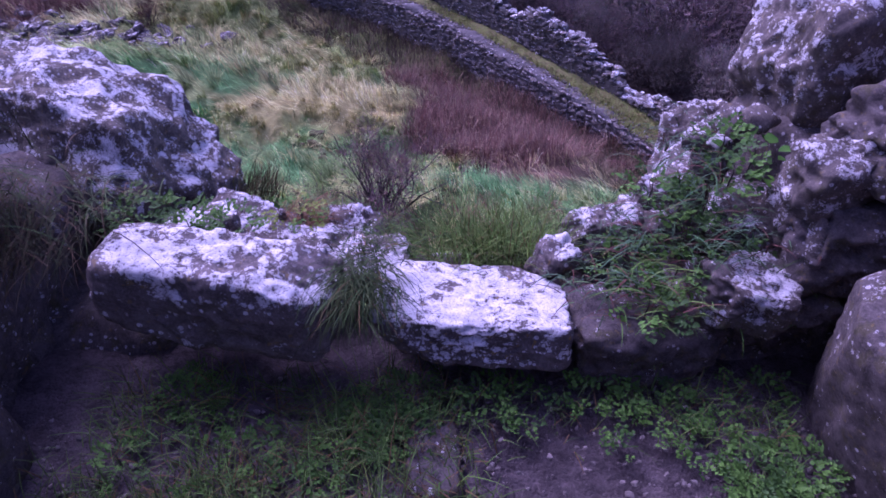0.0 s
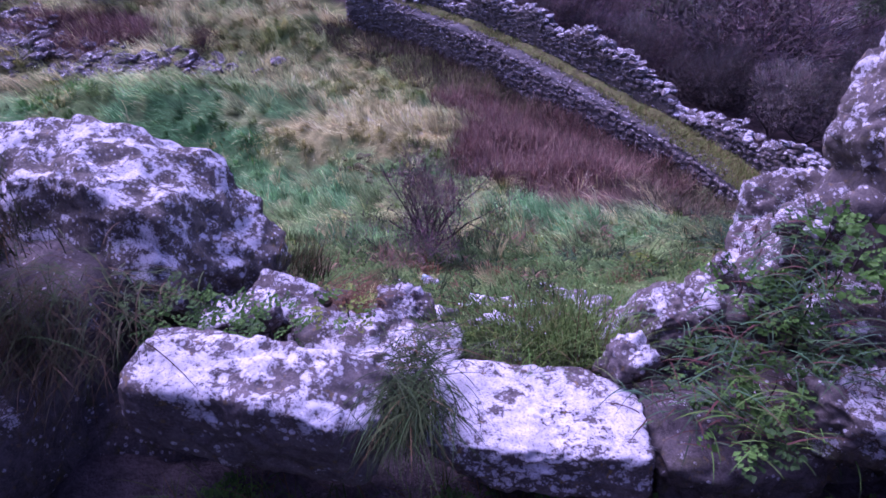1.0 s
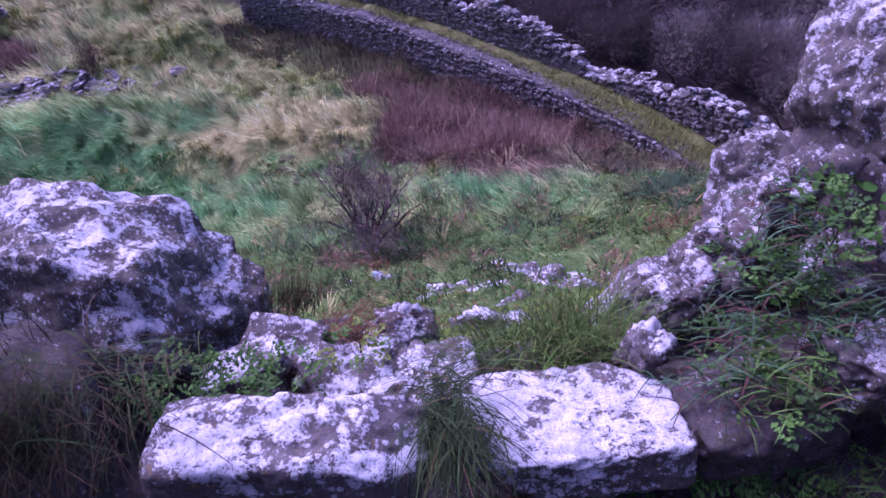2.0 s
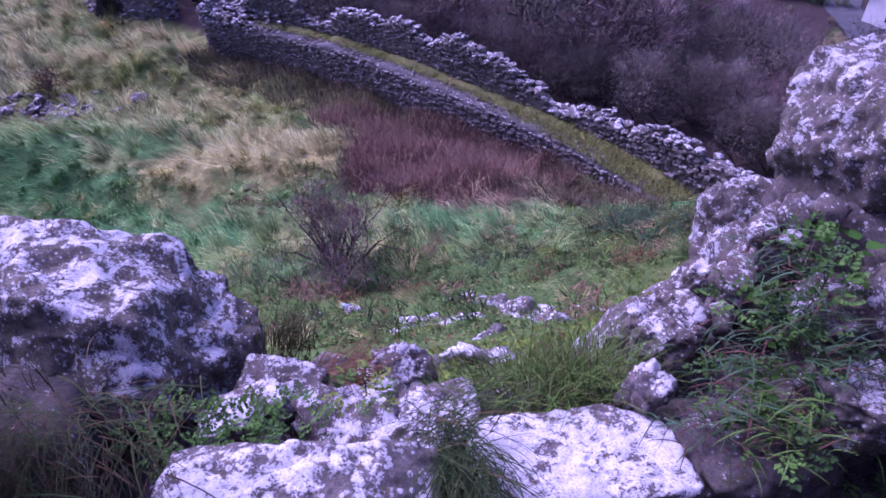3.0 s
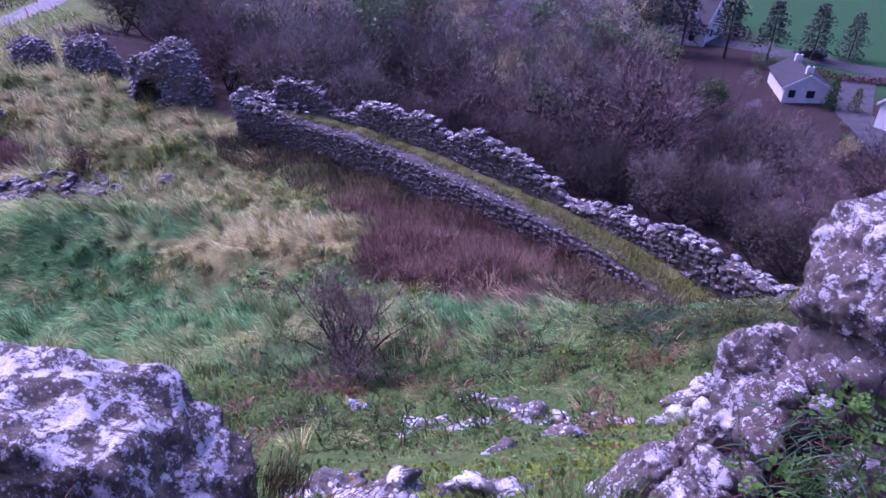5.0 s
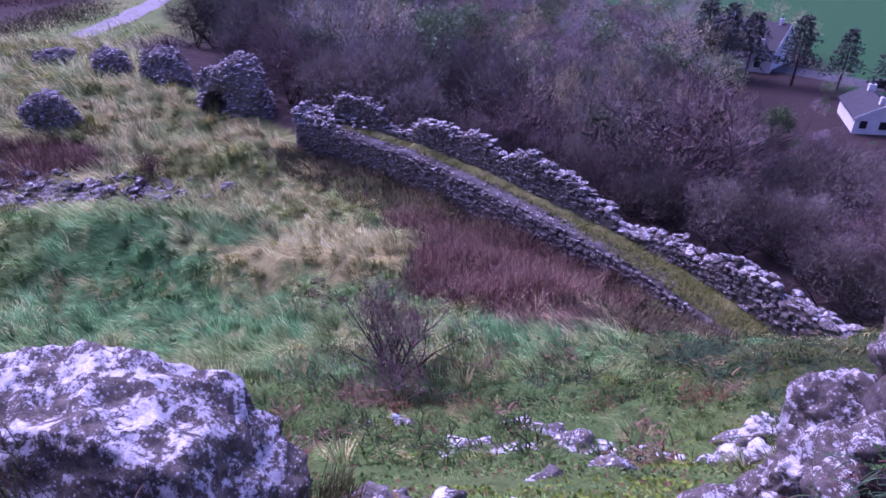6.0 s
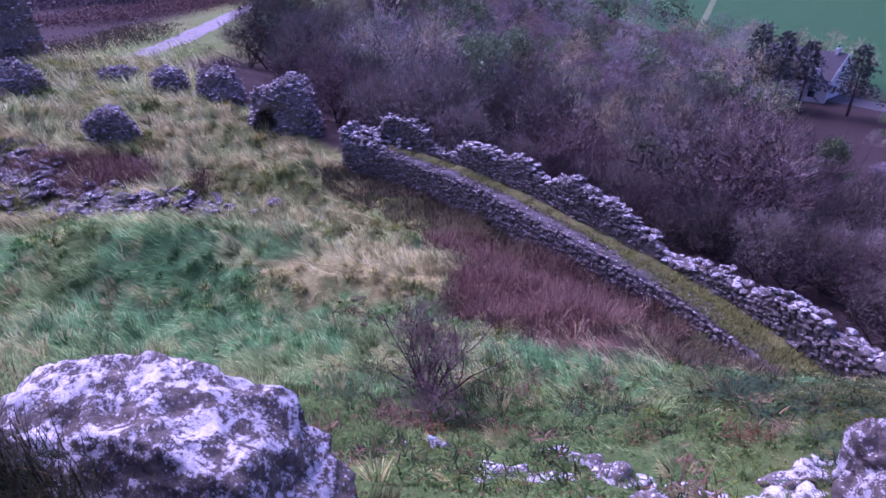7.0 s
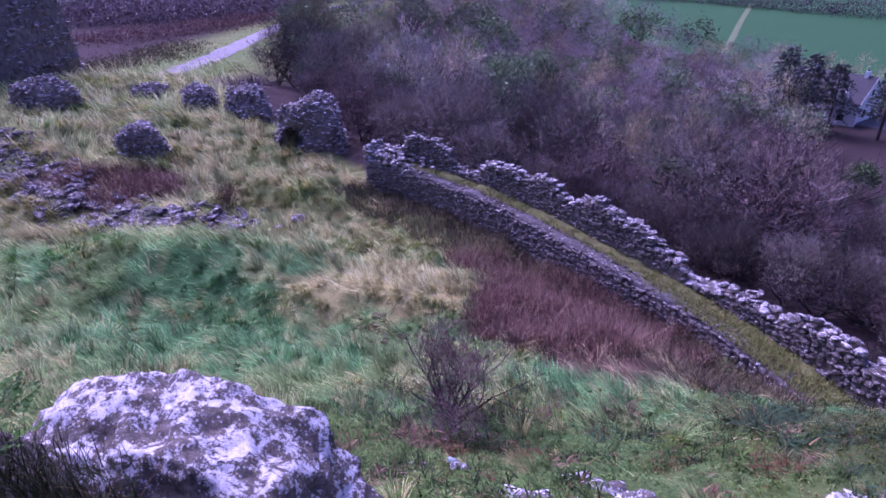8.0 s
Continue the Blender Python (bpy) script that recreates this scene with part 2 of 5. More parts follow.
def land(x, y, rough=True):
    x, y = np.asarray(x, float), np.asarray(y, float)
    z = np.interp(y, [-60, -30, 1.7, 2.1, 2.9, 5.9, 8.2, 10.5, 13, 16.4, 20, 26, 40, 55, 75, 130], [-9, -0.4, -0.4, -0.5, -1.3, -4.45, -5.85, -7.1, -8.3, -9.4, -9.9, -10.6, -11.0, -11.2, -12.0, -14.0])
    inside = smooth(4, 14, y)
    z = z + inside * 0.11 * np.clip(-x - 11, 0, 22) * smooth(18, 34, y) * smooth(66, 50, y)
    z = z + 1.7 * np.exp(-((x + 13) / 7.0) ** 2 - ((y - 20.5) / 3.0) ** 2)
    z = z + 0.5 * np.exp(-((x + 4.0) / 2.5) ** 2 - ((y - 19.0) / 2.2) ** 2)
    z = z + 1.5 * np.exp(-((x + 9.2) / 2.4) ** 2 - ((y - 31.0) / 2.6) ** 2)
    z = z - 0.85 * smooth(3.6, 6.8, x) * np.exp(-((y - 14.2) / 2.4) ** 2)
    s = outward(x, y)
    z = z - 0.65 * np.exp(-((s + 0.9) / 1.9) ** 2) * smooth(7.2, 5.0, x) * smooth(-13, -7, x)
    drop = smooth(-0.5, 55, s) * smooth(-34, -8, x)
    z = z + (PLAIN - z) * drop
    side = smooth(11, 45, np.abs(x)) * (1 - smooth(6, 20, y))
    z = z + (PLAIN - z) * side
    far = smooth(70, 190, np.hypot(x, y) - 140 * smooth(-12, -30, x))
    z = z + (PLAIN - z) * far
    if rough:
        shape = x.shape
        xf, yf = x.ravel(), y.ravel()
        near = (smooth(2.2, 5.0, yf) * (1 - smooth(60, 120, np.hypot(xf, yf))))
        n = 0.28 * flat_noise(xf, yf, 0.35, 3) + 0.10 * flat_noise(xf, yf, 1.4, 5) + 0.22 * smooth(6, 10, yf) * np.abs(flat_noise(xf, yf, 1.1, 6, 2))
        z = z + (near * n).reshape(shape)
    return z


ZONES = dict(
    green=(0.15, 0.225, 0.07), lush=(0.088, 0.225, 0.075), straw=(0.42, 0.355, 0.145), dull=(0.21, 0.215, 0.075),
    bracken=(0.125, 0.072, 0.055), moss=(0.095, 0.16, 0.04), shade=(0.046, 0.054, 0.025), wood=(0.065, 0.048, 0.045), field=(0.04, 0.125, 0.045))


def wood_reach(az):
    """How far the woods run, by bearing from the embrasure."""
    return np.interp(az, [-0.9, 0.05, 0.11, 0.16, 0.22, 0.34, 0.43, 0.52, 0.62, 0.8], [340, 340, 300, 240, 196, 165, 158, 148, 112, 96])


def zone_colour(x, y):
    """The plant cover's colour over the plan, with shade painted in on the near right."""
    c = {k: np.array(v) for k, v in ZONES.items()}
    s = outward(x, y)
    n1 = flat_noise(x, y, 0.42, 21)
    n2 = flat_noise(x, y, 1.5, 22)
    out = np.tile(c["green"], (len(x), 1))

    def lay(mask, name):
        m = np.clip(mask, 0, 1)[:, None]
        out[:] = out * (1 - m) + c[name] * m

    lay(smooth(-0.1, 0.6, n1 + 0.4 * n2) * 0.8, "lush")
    lay(smooth(0.2, 0.75, flat_noise(x, y, 0.9, 31)) * 0.45, "straw")
    lay(smooth(1.1, 0.4, np.hypot((x + 9) / 5.5, (y - 16.5) / 4.0) + 0.35 * n1 + 0.2 * n2) * 0.75, "lush")
    lay(smooth(20.5, 23.5, y + 1.2 * n1) * 0.62, "dull")
    lay(smooth(22, 25, y) * smooth(0.0, 0.6, n2 + 0.5 * n1) * 0.6, "straw")
    lay(smooth(24, 27, y) * smooth(0.1, 0.5, flat_noise(x, y, 0.8, 37)) * 0.6, "green")
    lay(smooth(1.15, 0.6, np.hypot((x + 4.6) / 3.6, (y - 19.6) / 2.6) + 0.4 * n1 + 0.3 * n2) * 0.7, "straw")
    lay(smooth(1.2, 0.7, np.hypot((x + 20) / 5.0, (y - 29.5) / 2.5) + 0.3 * n1), "bracken")
    band = smooth(-6.6, -5.2, s + 0.9 * n1 + 0.4 * n2) * smooth(11.8, 14.4, y + 0.9 * n1 + 0.5 * n2) * smooth(-2.6, 0.9, x + 1.4 * n1 + 1.3 * n2 + 0.8 * flat_noise(x, y, 3.1, 38)) * smooth(1.2, -0.5, s) * smooth(7.0, 5.6, x)
    lay(band * 0.95, "bracken")
    lay(smooth(3.2, 1.6, np.hypot(x - 8.3, (y - 13.2) * 0.7)) * 0.5, "moss")
    lay(smooth(10.5, 8.0, y + 0.8 * n1) * 0.75, "moss")
    lay(smooth(9, 6, y) * smooth(0.1, 0.6, n2) * 0.5, "dull")
    # shade on the near right, put into the turf colour
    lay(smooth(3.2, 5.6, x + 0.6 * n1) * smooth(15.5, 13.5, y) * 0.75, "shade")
    lay(smooth(1.3, 0.6, np.hypot((x - 6.0) / 1.5, (y - 12.0) / 1.0) + 0.3 * n2) * 0.7, "lush")
    lay(smooth(1.5, 2.6, s) * smooth(-30, -22, x), "wood")
    lay(smooth(-43, -52, x) * smooth(30, 50, y), "wood")
    lay(smooth(58, 64, y) * smooth(-44, -40, x) * smooth(-27, -31, x + (y - 70) * 0.09) * 0.7, "green")
    far = smooth(0, 8, np.hypot(x, y) - wood_reach(np.arctan2(x, np.maximum(y, 1.0))))
    lay(far, "field")
    return out


M_GROUND, gnt, gb, gn = hue_material("turf", 0.95, 0.5, 5.0)
gpos = gnt.nodes.new("ShaderNodeNewGeometry").outputs["Position"]
bump(gnt, gb, calc(gnt, "ADD", gn, calc(gnt, "MULTIPLY", noise_of(gnt, gpos, 28.0, 4), 0.5)), 0.9, 0.12)


def make_ground():
    u = np.linspace(-1, 1, 420)
    xs = np.sign(u) * (26 * np.abs(u) + 2600 * np.abs(u) ** 9)
    xs = xs - 4 * np.exp(-np.abs(u) * 3)
    v = np.linspace(0, 1, 520)
    ys = -60 + 62 * smooth(0, 0.1, v) * 1.0 + 62 * v + 2700 * v ** 12
    ys = np.sort(ys)
    gx, gy = np.meshgrid(xs, ys)
    x, y = gx.ravel(), gy.ravel()
    z = land(x, y)
    w, h = len(xs), len(ys)
    idx = np.arange(w * h).reshape(h, w)
    faces = np.stack([idx[:-1, :-1], idx[:-1, 1:], idx[1:, 1:], idx[1:, :-1]], -1).reshape(-1, 4)
    me = mesh_from("ground", np.stack([x, y, z], 1), faces, M_GROUND)
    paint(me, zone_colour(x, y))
    return tagged(new("ground", me), "steep grassy hillside of rough turf, moss and bracken", "ground", kind="structure")


make_ground()


# ---------------------------------------------------------------- curtain wall with wall walk and broken parapet
def curve_points(pts, step_len):
    p = np.array(pts, float)
    d = np.r_[0, np.cumsum(np.hypot(*np.diff(p, axis=0).T))]
    t = np.arange(0, d[-1], step_len)
    xy = np.stack([np.interp(t, d, p[:, 0]), np.interp(t, d, p[:, 1])], 1)
    k = max(3, int(2.0 / step_len) | 1)
    pad = np.pad(xy, ((k // 2, k // 2), (0, 0)), "edge")
    xy = np.stack([np.convolve(pad[:, i], np.ones(k) / k, "valid") for i in (0, 1)], 1)
    tang = np.gradient(xy, axis=0)
    tang /= np.linalg.norm(tang, axis=1)[:, None]
    return t, xy, tang


W_T, W_XY, W_TAN = curve_points(WALL_LINE, 0.1)
W_NOR = np.stack([-W_TAN[:, 1], W_TAN[:, 0]], 1)  # to the outer side
WALK_Z = -9.3


def wall_at(t, off):
    """Plan point t metres along the inner edge of the wall and off metres outward."""
    f = [np.interp(t, W_T, W_XY[:, k]) + off * np.interp(t, W_T, W_NOR[:, k]) for k in (0, 1)]
    return np.stack(f, -1)


# profile of the parapet's top along the wall: metres along, height over the walk
PAR_T = [0.0, 0.2, 1.6, 2.3, 3.9, 4.7, 5.0, 6.4, 6.8, 7.4, 9.1, 9.8, 10.9, 11.6, 12.6, 13.2, 14.1, 14.7, 15.7, 16.6, 17.5, 18.4, 18.6, 19.5, 20.0, 20.9, 21.6, 21.9, 22.6, 24.3, 24.5, 24.8, 27]
PAR_H = [0.4, 0.62, 0.6, 1.5, 1.52, 1.1, 0.45, 0.35, 0.6, 1.28, 1.3, 1.12, 1.52, 1.4, 0.86, 1.3, 1.65, 1.55, 1.35, 1.2, 0.8, 0.62, 0.24, 0.32, 0.66, 0.82, 0.54, 0.6, 1.2, 1.2, 0.8, 1.25, 1.2]


def wall_strip(name, rows, mat):
    """A long body along the wall: rows of (off, z) rings, arrays over W_T or numbers."""
    n = len(W_T)
    pts = []
    for off, z in rows:
        off, z = np.broadcast_to(off, n), np.broadcast_to(z, n)
        pts.append(np.stack([W_XY[:, 0] + W_NOR[:, 0] * off, W_XY[:, 1] + W_NOR[:, 1] * off, z], 1))
    p = np.stack(pts, 1)
    m = len(rows)
    idx = np.arange(n * m).reshape(n, m)
    f = np.stack([idx[:-1, :-1], idx[1:, :-1], idx[1:, 1:], idx[:-1, 1:]], -1).reshape(-1, 4)
    p = p.reshape(-1, 3)
    off = np.stack([fbm(p + 11.3 * k, 1.3, 70 + k, 3) for k in range(3)], 1) * np.array([0.07, 0.07, 0.05])
    return mesh_from(name, p + off, f, mat)


def rough_line(seed, amp, scale=0.8):
    return amp * flat_noise(W_T, W_T * 0 + seed, scale, seed)


curtain = tagged(new("curtain_wall"), "ruined grey rubble curtain wall with mossy wall walk and broken parapet", "castle wall", kind="structure")
walk_z = WALK_Z + rough_line(4, 0.10)
ph = np.interp(W_T, PAR_T, PAR_H) + rough_line(5, 0.10, 1.9)
part("core", wall_strip("core", [(-0.30, -13.0), (-0.12, -10.6), (-0.03, walk_z - 0.25), (0.05, walk_z), (0.6, walk_z), (1.5, walk_z - 0.05), (1.9, walk_z - 0.3), (2.0, -16.0)], M_MORTAR), curtain, "dark rubble core")
part("walk_edge", wall_strip("walk_edge", [(0.0, walk_z - 0.2), (0.02, walk_z + 0.03), (0.25, walk_z + 0.05), (0.55 + rough_line(8, 0.25, 1.6), walk_z + 0.03), (0.66 + rough_line(8, 0.25, 1.6), walk_z - 0.1)], M_WALK), curtain, "bare grey rubble edge of the wall walk")
part("moss_strip", wall_strip("moss_strip", [(0.5, walk_z - 0.1), (0.62 + rough_line(9, 0.28, 2.2), walk_z + 0.02), (0.95, walk_z + 0.07 + rough_line(10, 0.05, 3.0)), (1.15, walk_z + 0.10), (1.32, walk_z - 0.1)], M_MOSS), curtain, "yellow-green moss on the wall walk")
part("parapet_core", wall_strip("parapet_core", [(1.2, walk_z - 0.3), (1.24, walk_z + 0.3 * ph), (1.30, walk_z + ph - 0.12), (1.55, walk_z + ph - 0.04), (1.72, walk_z + ph - 0.16), (1.8, walk_z), (1.85, -15.0)], M_MORTAR), curtain, "rubble core of the broken parapet")


# ---------------------------------------------------------------- embrasure where the camera stands
def lump(name, centre, size, turn, seed, mat, label, category="stone", level=5, group="", kind="", **kw):
    me = rock_mesh(name, size, seed, mat, level, **kw)
    ob = new(name, me)
    ob.matrix_basis = pose(*centre, *turn)
    return tagged(ob, label, category, group, kind)


def make_floor():
    xs, ys = np.linspace(-2.6, 2.6, 130), np.linspace(-3.0, 1.45, 112)
    gx, gy = np.meshgrid(xs, ys)
    x, y = gx.ravel(), gy.ravel()
    z = 0.035 * flat_noise(x, y, 2.2, 51) + 0.012 * flat_noise(x, y, 11, 52) - 0.02
    idx = np.arange(len(x)).reshape(len(ys), len(xs))
    faces = np.stack([idx[:-1, :-1], idx[:-1, 1:], idx[1:, 1:], idx[1:, :-1]], -1).reshape(-1, 4)
    return tagged(new("floor", mesh_from("floor", np.stack([x, y, z], 1), faces, M_SOIL)), "damp trodden earth floor with scattered grit", "floor", kind="structure")


make_floor()

STONES = [
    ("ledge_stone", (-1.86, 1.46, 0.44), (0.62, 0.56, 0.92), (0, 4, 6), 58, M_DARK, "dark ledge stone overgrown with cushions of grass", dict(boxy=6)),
    # name, centre, size, turn, seed, material, label, more
    ("sill_stone", (-0.65, 1.25, 0.275), (0.67, 0.27, 0.30), (-6, 4, -7), 3, M_SILL, "long sill stone crusted with white lichen, dark face below", dict(boxy=9, rough=0.025, facets=8, level=6, grain=0.007)),
    ("sill_stone", (0.085, 1.285, 0.13), (0.61, 0.37, 0.155), (-15, 2, -3), 8, M_SILL_PALE, "flat sill stone almost covered with white lichen", dict(boxy=12, rough=0.02, facets=8, level=6, grain=0.007)),
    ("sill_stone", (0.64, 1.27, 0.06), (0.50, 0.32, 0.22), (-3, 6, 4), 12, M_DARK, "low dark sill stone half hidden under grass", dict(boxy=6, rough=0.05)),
    ("boulder", (-1.46, 1.99, 0.12), (1.18, 0.66, 0.90), (0, 0, -3), 21, M_BOULDER, "large rugged boulder mottled with white lichen", dict(boxy=7.0, rough=0.035, facets=2, grain=0.018, level=6, pits=0.03, cuts=(((0.81, 0.0, 0.59), 0.465), ((0.344, 0.0, 0.939), 0.425), ((0.0, -0.83, 0.56), 0.33), ((0.0, -0.885, -0.465), 0.25), ((0.9, -0.43, 0.0), 0.51), ((-0.75, -0.66, 0.0), 0.66)))),
    ("wall_stone", (0.96, 1.96, -0.04), (0.44, 0.40, 0.50), (0, -8, 10), 31, M_JAMB, "knobbly grey wall stone with lichen specks", dict(boxy=4.0, rough=0.07, pits=0.05, grain=0.02, facets=14, level=6, cuts=(((-0.85, 0, 0.5), 0.22),))),
    ("wall_stone", (1.09, 2.06, 0.13), (0.36, 0.38, 0.42), (0, 6, 15), 32, M_JAMB, "narrow upright wall stone under ochre lichen", dict(boxy=4.0, rough=0.07, pits=0.05, grain=0.02, facets=14, level=6)),
    ("standing_stone", (1.45, 2.00, 0.60), (0.78, 0.52, 0.60), (-4, -3, 6), 33, M_JAMB, "tall rounded standing stone dotted with pale lichen", dict(boxy=6.0, rough=0.04, facets=5, level=6, grain=0.018, pits=0.025, cuts=(((-0.93, 0.0, -0.37), 0.35),))),
    ("wall_stone", (1.02, 1.52, 0.31), (0.30, 0.26, 0.17), (0, 5, -12), 34, M_JAMB, "ochre-stained wall stone beside leafy weeds", dict(boxy=4)),
    ("wall_stone", (1.12, 1.36, 0.14), (0.52, 0.36, 0.26), (0, -4, 6), 35, M_DARK, "stone at the foot of the jamb, colour darkened for shade", dict(boxy=5, rough=0.08, pits=0.04, grain=0.02, facets=12)),
    ("wall_stone", (1.20, 1.40, 0.40), (0.46, 0.40, 0.26), (0, 3, -8), 36, M_DARK, "wall stone streaked with moss, colour darkened for shade", dict(boxy=5, rough=0.08, pits=0.04, grain=0.02, facets=12)),
    ("wall_stone", (1.34, 1.46, 0.64), (0.46, 0.42, 0.26), (0, 6, 5), 37, M_DARK, "wall stone under the standing stone, colour darkened for shade", dict(boxy=5, rough=0.08, pits=0.04, grain=0.02, facets=12)),
    ("wall_stone", (0.90, 1.24, 0.27), (0.30, 0.22, 0.16), (0, 8, 0), 38, M_JAMB, "small wall stone with one white lichen patch", dict(boxy=5)),
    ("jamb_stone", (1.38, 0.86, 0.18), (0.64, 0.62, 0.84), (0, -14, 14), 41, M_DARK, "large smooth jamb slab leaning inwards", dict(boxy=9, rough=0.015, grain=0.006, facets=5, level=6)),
    ("jamb_stone", (1.46, 1.16, 0.84), (0.50, 0.60, 0.46), (0, -6, 6), 42, M_JAMB, "jamb block with pale lichen patches", dict(boxy=6)),
    ("ledge_stone", (0.62, 2.05, -0.48), (0.40, 0.28, 0.64), (0, 6, -8), 44, M_JAMB, "smooth grey ledge stone below the wall", dict(boxy=5.5)),
    ("loose_stone", (0.37, 1.47, 0.18), (0.14, 0.12, 0.14), (10, 10, 30), 45, M_SILL, "small loose cube of white-crusted stone", dict(boxy=7, level=4)),
    ("wall_stone", (0.57, 1.70, 0.07), (0.24, 0.20, 0.20), (0, 20, 30), 46, M_JAMB, "wall stone wedged between grass and rubble", dict(boxy=5, level=5)),
    ("bed_stone", (-0.27, 1.60, 0.02), (0.30, 0.22, 0.15), (5, 0, -6), 51, M_SILL, "grey bed stone behind the sill with lichen top", dict(boxy=7, level=5)),
    ("bed_stone", (-0.36, 1.84, -0.05), (0.22, 0.18, 0.24), (0, 5, 12), 52, M_JAMB, "upright bed stone spotted with lichen", dict(boxy=6, level=5)),
    ("bed_stone", (-0.84, 1.62, 0.21), (0.26, 0.15, 0.07), (-8, -6, 14), 53, M_SILL, "thin slab lying before the boulder", dict(boxy=10, rough=0.03, facets=4, grain=0.008, level=5)),
    ("bed_stone", (-0.76, 1.78, 0.10), (0.28, 0.18, 0.08), (4, 8, -20), 54, M_JAMB, "tilted slab leaning on the boulder", dict(boxy=10, rough=0.03, facets=4, grain=0.008, level=5)),
    ("bed_stone", (-0.54, 1.62, 0.0), (0.36, 0.34, 0.26), (4, 0, 8), 57, M_JAMB, "low bed stone in a hollow behind the sill", dict(boxy=7, level=5)),
    ("bed_stone", (-0.36, 1.48, 0.06), (0.26, 0.16, 0.16), (0, 0, 10), 55, M_BOULDER, "low bed stone in the gap of the sill", dict(boxy=7, level=5)),
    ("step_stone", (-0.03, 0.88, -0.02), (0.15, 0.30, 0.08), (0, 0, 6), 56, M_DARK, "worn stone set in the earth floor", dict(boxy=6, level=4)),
]
for name, c, s, r, seed, mat, label, kw in STONES:
    lump(name, c, s, r, seed, mat, label, **kw)

# rubble body of the parapet that carries the sill, the jambs at both sides, and added tall walls
BODIES = [
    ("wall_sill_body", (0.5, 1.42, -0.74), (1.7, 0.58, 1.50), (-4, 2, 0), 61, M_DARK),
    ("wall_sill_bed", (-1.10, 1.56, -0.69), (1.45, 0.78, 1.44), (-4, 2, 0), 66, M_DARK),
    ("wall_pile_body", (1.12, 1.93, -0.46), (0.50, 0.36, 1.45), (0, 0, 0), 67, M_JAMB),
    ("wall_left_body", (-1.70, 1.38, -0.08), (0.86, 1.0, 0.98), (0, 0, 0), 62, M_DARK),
    # tall left, right and back walls: mostly out of view, added to block light
    ("wall_left_blocker", (-1.80, 0.05, 1.1), (1.3, 1.9, 3.4), (0, 0, 0), 63, M_DARK),
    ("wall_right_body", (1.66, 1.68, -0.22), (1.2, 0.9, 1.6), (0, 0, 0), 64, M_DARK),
    ("wall_right_blocker", (2.25, 0.4, 1.0), (1.4, 2.2, 3.6), (0, 0, 0), 65, M_DARK),
    ("wall_back_blocker", (0.0, -2.6, 1.0), (6.0, 0.9, 3.6), (0, 0, 0), 68, M_DARK),
]
for name, c, s, r, seed, mat in BODIES:
    lump(name, c, s, r, seed, mat, "dark rubble masonry around the embrasure, partly added", "wall", kind="structure", boxy=8, rough=0.02, facets=3, grain=0.03)

# small stones packed into the broken end of the right jamb
rng = random.Random(91)
for k in range(26):
    u = rng.uniform(0, 1)
    c = (0.70 + 0.26 * u + rng.uniform(-0.05, 0.10), 1.78 + rng.uniform(-0.06, 0.10), -0.05 + 0.60 * u + rng.uniform(-0.10, 0.06))
    d = rng.uniform(0.07, 0.16)
    lump("packing_stone", c, (d, d * 0.9, d * rng.uniform(0.5, 0.8)), (rng.uniform(-20, 20), rng.uniform(-30, 30), rng.uniform(0, 360)), 700 + k, M_JAMB, "small lichened packing stone in the broken wall end", "stone", 3, "packing stones", boxy=4, rough=0.08)

# rough courses that fill the right jamb between its larger stones
for k in range(16):
    c = (1.08 + 0.11 * (k % 4) + rng.uniform(-0.04, 0.04), 1.42 + 0.05 * (k % 4) + rng.uniform(-0.05, 0.03), 0.02 + 0.20 * (k // 4) + rng.uniform(-0.03, 0.03))
    lump("wall_stone", c, (rng.uniform(0.16, 0.30), rng.uniform(0.18, 0.26), rng.uniform(0.13, 0.2)), (rng.uniform(-8, 8), rng.uniform(-10, 10), rng.uniform(-20, 20)), 740 + k, M_JAMB, "rough wall stone in the shaded jamb", "stone", 4, "jamb courses", boxy=5, rough=0.06)


# ---------------------------------------------------------------- masonry pieces of the curtain wall and the ruins
def joined_rocks(name, centres, sizes, turns, seeds, mat, level=1):
    """Many small stones in one mesh."""
    base, faces = ico(level)
    vs, fs = [], []
    kinds = [rock_points((1, 1, 1), 900 + k, level, boxy=4.5, rough=0.10, facets=6)[0] for k in range(14)]
    for i, (c, s, r) in enumerate(zip(centres, sizes, turns)):
        m = np.array(Euler(r).to_matrix())
        vs.append((kinds[seeds[i] % 14] * s) @ m.T + c)
        fs.append(faces + i * len(base))
    return mesh_from(name, np.concatenate(vs), np.concatenate(fs), mat, False)


ROCK_KINDS = [rock_mesh("stone", (1, 1, 1), 900 + k, M_RUBBLE, 1, boxy=4.5, rough=0.10, facets=6) for k in range(14)]
for me in ROCK_KINDS:
    me.polygons.foreach_set("use_smooth", np.zeros(len(me.polygons), bool))


